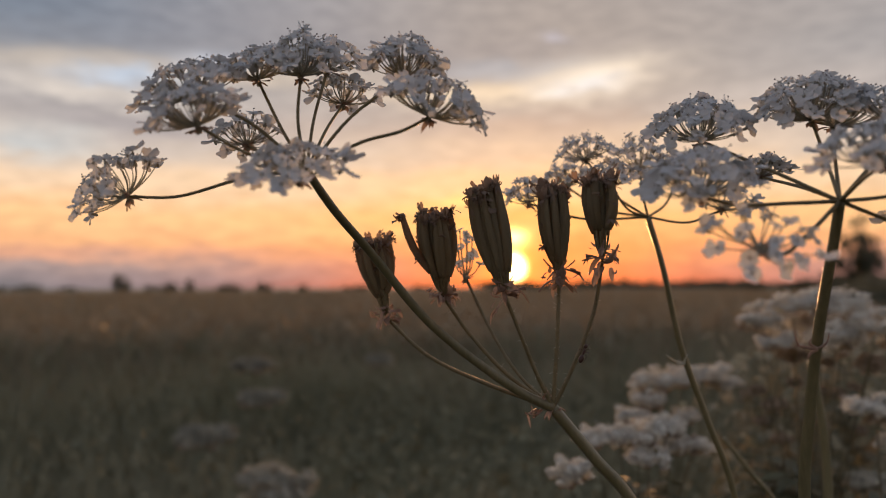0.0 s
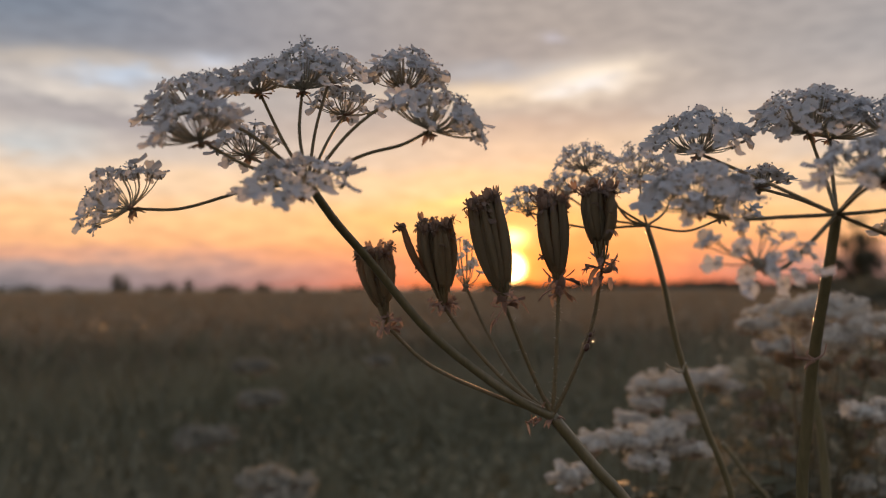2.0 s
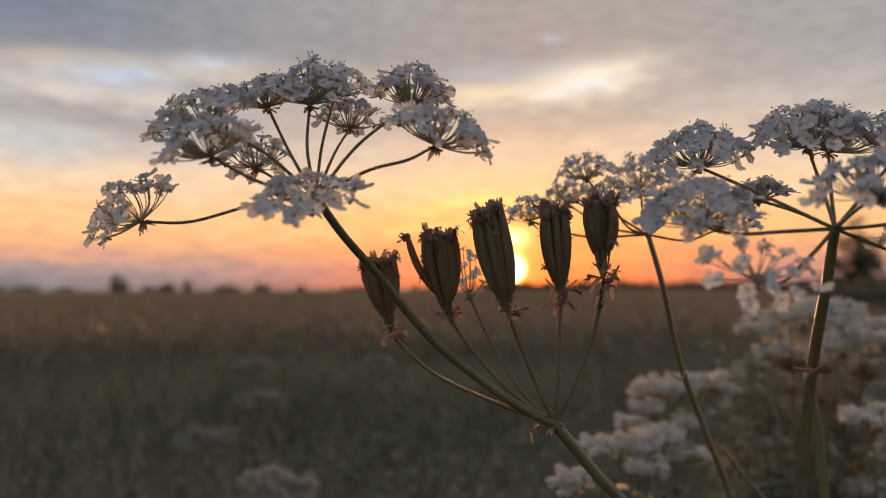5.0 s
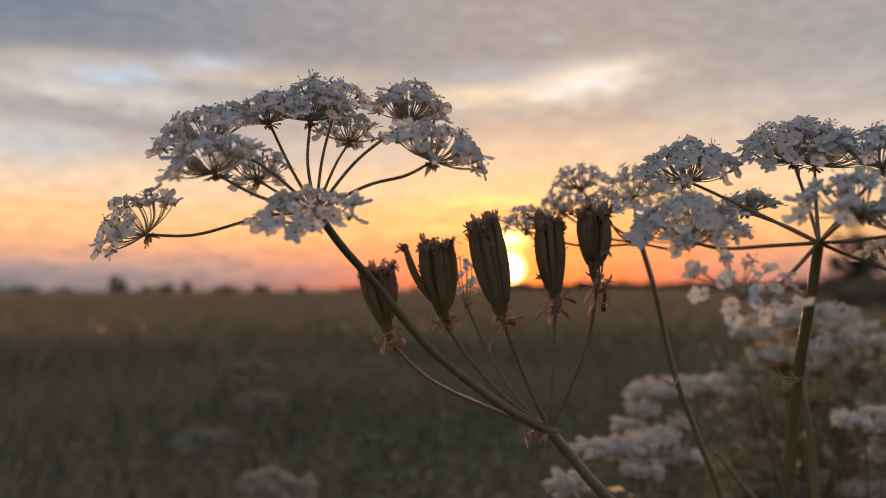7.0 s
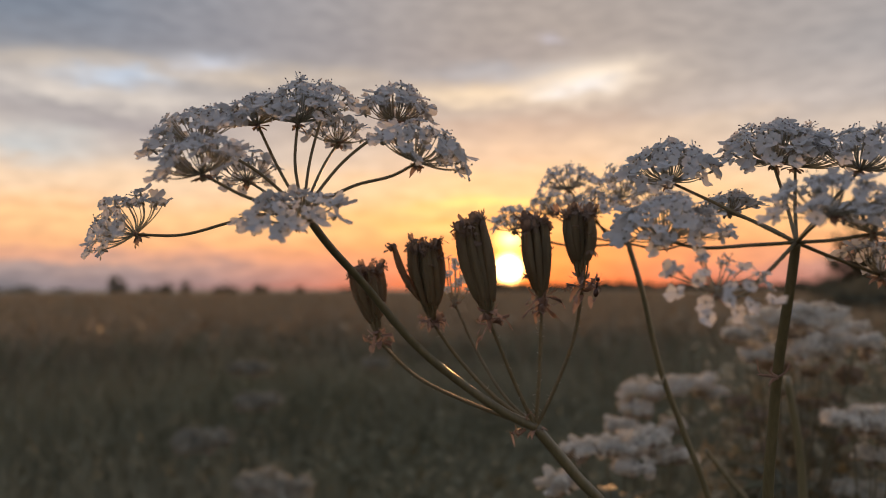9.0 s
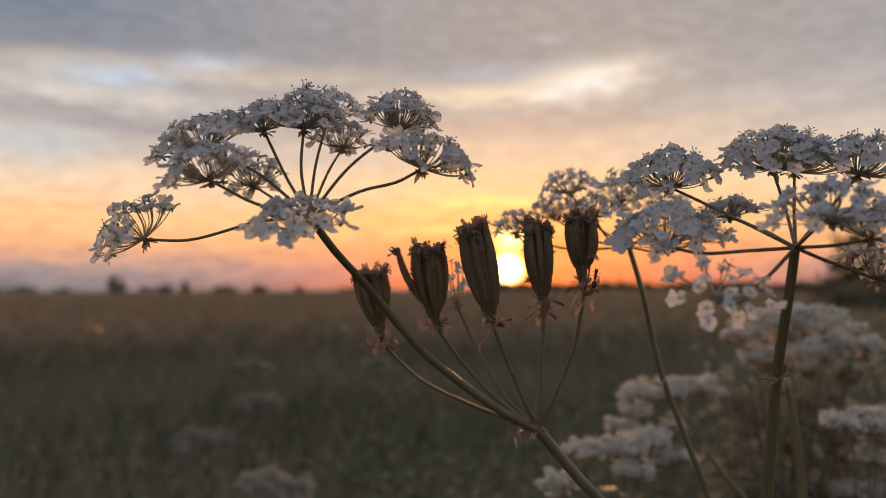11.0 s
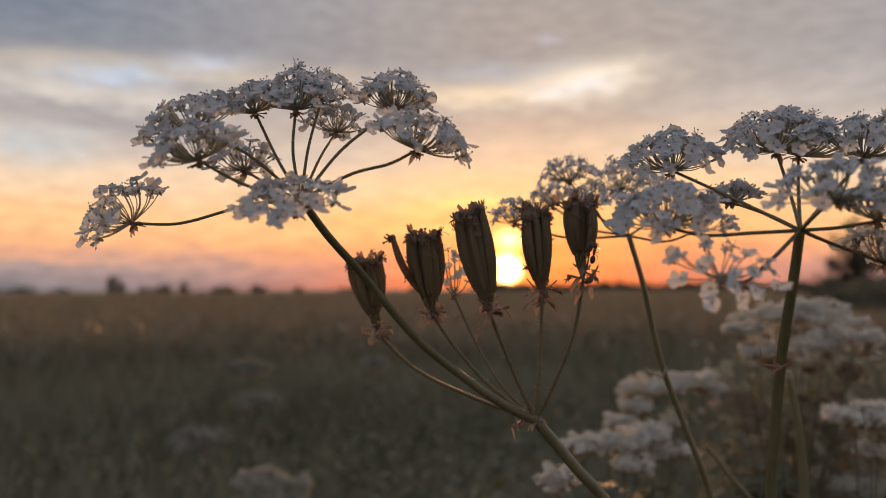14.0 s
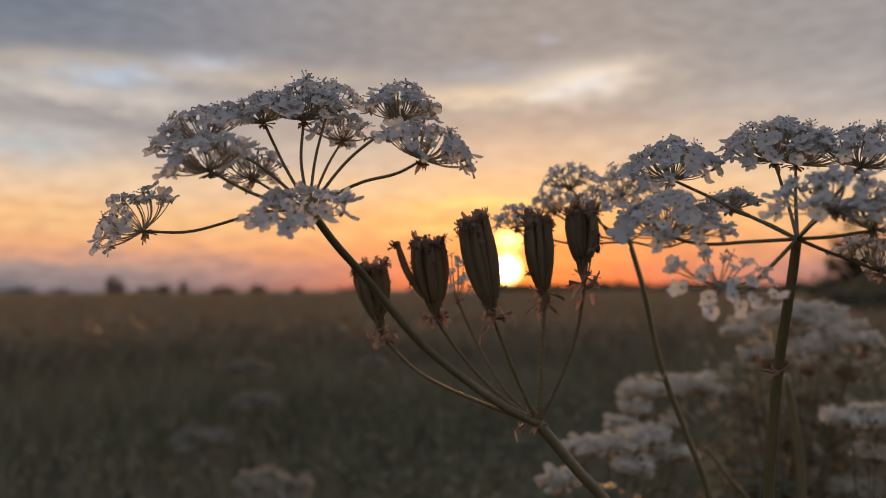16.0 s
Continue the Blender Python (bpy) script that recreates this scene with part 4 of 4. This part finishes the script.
blossom_plant("blossom_plant", (0.19, 0.46, 0.0), [
    ((0.1046, 0.3867, 0.6514), 0.01039, 0.00693), ((0.1197, 0.3926, 0.6529), 0.00997, 0.00703), ((0.1361, 0.3976, 0.6539), 0.00950, 0.00653), ((0.1457, 0.3998, 0.6489), 0.00775, 0.00418), ((0.1009, 0.3831, 0.6434), 0.00857, 0.00629), ((0.0912, 0.3754, 0.6368), 0.00728, 0.00560), ((0.1203, 0.3855, 0.6349), 0.00574, 0.00517),
], "greyish white blossom cluster leaning over the grass", 32, 0.0012, leaves=6)
blossom_plant("blossom_plant", (0.158, 0.36, 0.0), [
    ((0.1346, 0.3279, 0.6845), 0.00839, 0.00987), ((0.1489, 0.3276, 0.6904), 0.01085, 0.00888), ((0.1618, 0.3275, 0.6928), 0.00987, 0.00740), ((0.1660, 0.3177, 0.6897), 0.01053, 0.00862), ((0.1696, 0.3030, 0.6822), 0.01004, 0.00822), ((0.1393, 0.3234, 0.6751), 0.00826, 0.00680), ((0.1566, 0.3083, 0.6772), 0.01021, 0.00789), ((0.1615, 0.3381, 0.6813), 0.00915, 0.00762),
], "large white blossom head going brown underneath", 33, 0.0010, brown=[
    ((0.1664, 0.3338, 0.6668), 0.00300, 0.00225), ((0.1541, 0.3393, 0.6575), 0.00254, 0.00203), ((0.1721, 0.3395, 0.6528), 0.00305, 0.00229), ((0.1810, 0.3394, 0.6551), 0.00254, 0.00203), ((0.1679, 0.3445, 0.6534), 0.00232, 0.00206), ((0.1473, 0.3449, 0.6463), 0.00464, 0.00335), ((0.1410, 0.3452, 0.6399), 0.00232, 0.00180), ((0.1505, 0.3456, 0.6318), 0.00361, 0.00232), ((0.1393, 0.3445, 0.6535), 0.00284, 0.00232), ((0.1640, 0.3352, 0.6403), 0.00225, 0.00200), ((0.1805, 0.3353, 0.6370), 0.00225, 0.00200), ((0.1732, 0.3138, 0.6678), 0.00566, 0.00424), ((0.1516, 0.3337, 0.6692), 0.00551, 0.00451),
], leaves=30)
blossom_plant("blossom_plant", (0.20, 0.31, 0.0), [
    ((0.1533, 0.2743, 0.6555), 0.00949, 0.00495), ((0.1626, 0.2743, 0.6563), 0.00907, 0.00619), ((0.1627, 0.2800, 0.6420), 0.00546, 0.00420), ((0.1707, 0.2796, 0.6495), 0.00840, 0.00504),
], "pale greenish white blossom head at the edge of the clump", 34, 0.0010, leaves=4)
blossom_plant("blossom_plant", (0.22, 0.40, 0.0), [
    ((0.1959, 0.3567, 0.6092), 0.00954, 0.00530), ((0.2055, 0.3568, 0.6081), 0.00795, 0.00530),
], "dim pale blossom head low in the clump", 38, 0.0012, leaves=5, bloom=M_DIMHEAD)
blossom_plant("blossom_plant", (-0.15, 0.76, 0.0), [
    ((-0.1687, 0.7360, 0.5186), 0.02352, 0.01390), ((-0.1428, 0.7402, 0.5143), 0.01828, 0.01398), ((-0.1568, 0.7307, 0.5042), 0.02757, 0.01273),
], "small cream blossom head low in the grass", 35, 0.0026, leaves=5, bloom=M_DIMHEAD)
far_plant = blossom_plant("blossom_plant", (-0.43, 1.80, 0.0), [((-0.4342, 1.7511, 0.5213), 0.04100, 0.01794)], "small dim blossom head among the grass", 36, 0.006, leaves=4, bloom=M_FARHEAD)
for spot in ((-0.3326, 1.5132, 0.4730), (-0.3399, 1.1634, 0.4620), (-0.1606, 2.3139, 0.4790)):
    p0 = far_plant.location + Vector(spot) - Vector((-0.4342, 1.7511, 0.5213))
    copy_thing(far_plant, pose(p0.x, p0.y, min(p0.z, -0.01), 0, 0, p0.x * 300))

def bare_stem(pts, label, r0, r1):
    e = thing("stem_plant", pts[0], label, "weed", "bare stems in the clump")
    ray(e, pts, r0, r1, "stem", M_STEM, 0.05, 10, 8)
    bb = bmesh.new()
    for k in range(3):
        blade(bb, Vector(pts[1]), Vector((math.cos(k * 2.1), math.sin(k * 2.1), 0.9)), UP, 0.05, 0.008, 0.4)
    part("leaf", bb, M_LEAF, e)


bare_stem([(0.110, 0.26, 0.0), (0.112, 0.25, 0.35), (0.1135, 0.2300, 0.6300), (0.1122, 0.2290, 0.6560), (0.1085, 0.2280, 0.6780)], "thin green stem beside the stout umbel", 0.0016, 0.0011)
bare_stem([(0.150, 0.30, 0.0), (0.145, 0.29, 0.35), (0.1180, 0.2700, 0.6180), (0.1040, 0.2680, 0.6380), (0.0960, 0.2660, 0.6480)], "thin green stem leaning across the clump", 0.0011, 0.0007)
weed_plant((0.21, 0.48, 0.0), ((0.1714, 0.4352, 0.6427), (0.1827, 0.4244, 0.6583), (0.2072, 0.4443, 0.6611), (0.2168, 0.4343, 0.6594), (0.1752, 0.4159, 0.6270), (0.2016, 0.4256, 0.6345), (0.2012, 0.4451, 0.6445)), "dim olive brown weed tangled under the blossom", 51, 330)
weed_plant((0.26, 0.47, 0.0), ((0.2155, 0.4144, 0.6577), (0.2350, 0.4245, 0.6549), (0.2524, 0.4350, 0.6457), (0.2587, 0.4245, 0.6564), (0.2123, 0.4156, 0.6330), (0.2301, 0.4262, 0.6218)), "dim olive brown weed tangled under the blossom", 52, 300)
ant = build_ant()
build_grass()


def motions():
    walk(ant, [
        (0.0, pose(*(0.0287, 0.1579, 0.6866), 0, 24, 20)),
        (1.0, pose(*(0.0291, 0.1563, 0.6890), 0, 24, 20)),
        (1.5, pose(*(0.0292, 0.1573, 0.6895), 0, 22, 20)),
        (2.0, pose(*(0.0297, 0.1566, 0.6909), 0, 20, 20)),
        (3.0, pose(*(0.0308, 0.1552, 0.6942), 0, 16, 20)),
        (3.5, pose(*(0.0315, 0.1551, 0.6958), 0, 12, 20)),
        (4.0, pose(*(0.0304, 0.1535, 0.6997), 0, 8, 20)),
        (7.0, pose(*(0.0325, 0.1488, 0.7032), 0, 8, 20)),
        (7.5, pose(*(0.0329, 0.1478, 0.7041), 0, 8, 20)),
        (9.0, pose(*(0.0337, 0.1464, 0.7060), 0, 10, 20)),
        (11.5, pose(*(0.0325, 0.1441, 0.7090), 0, 14, 20)),
        (12.5, pose(*(0.0327, 0.1454, 0.7097), 0, 18, 20)),
        (13.5, pose(*(0.0334, 0.1482, 0.7103), 0, 16, 20)),
        (15.0, pose(*(0.0329, 0.1465, 0.7124), 0, 10, 20)),
        (16.0, pose(*(0.0334, 0.1456, 0.7144), 0, 6, 20)),
    ])


motions()
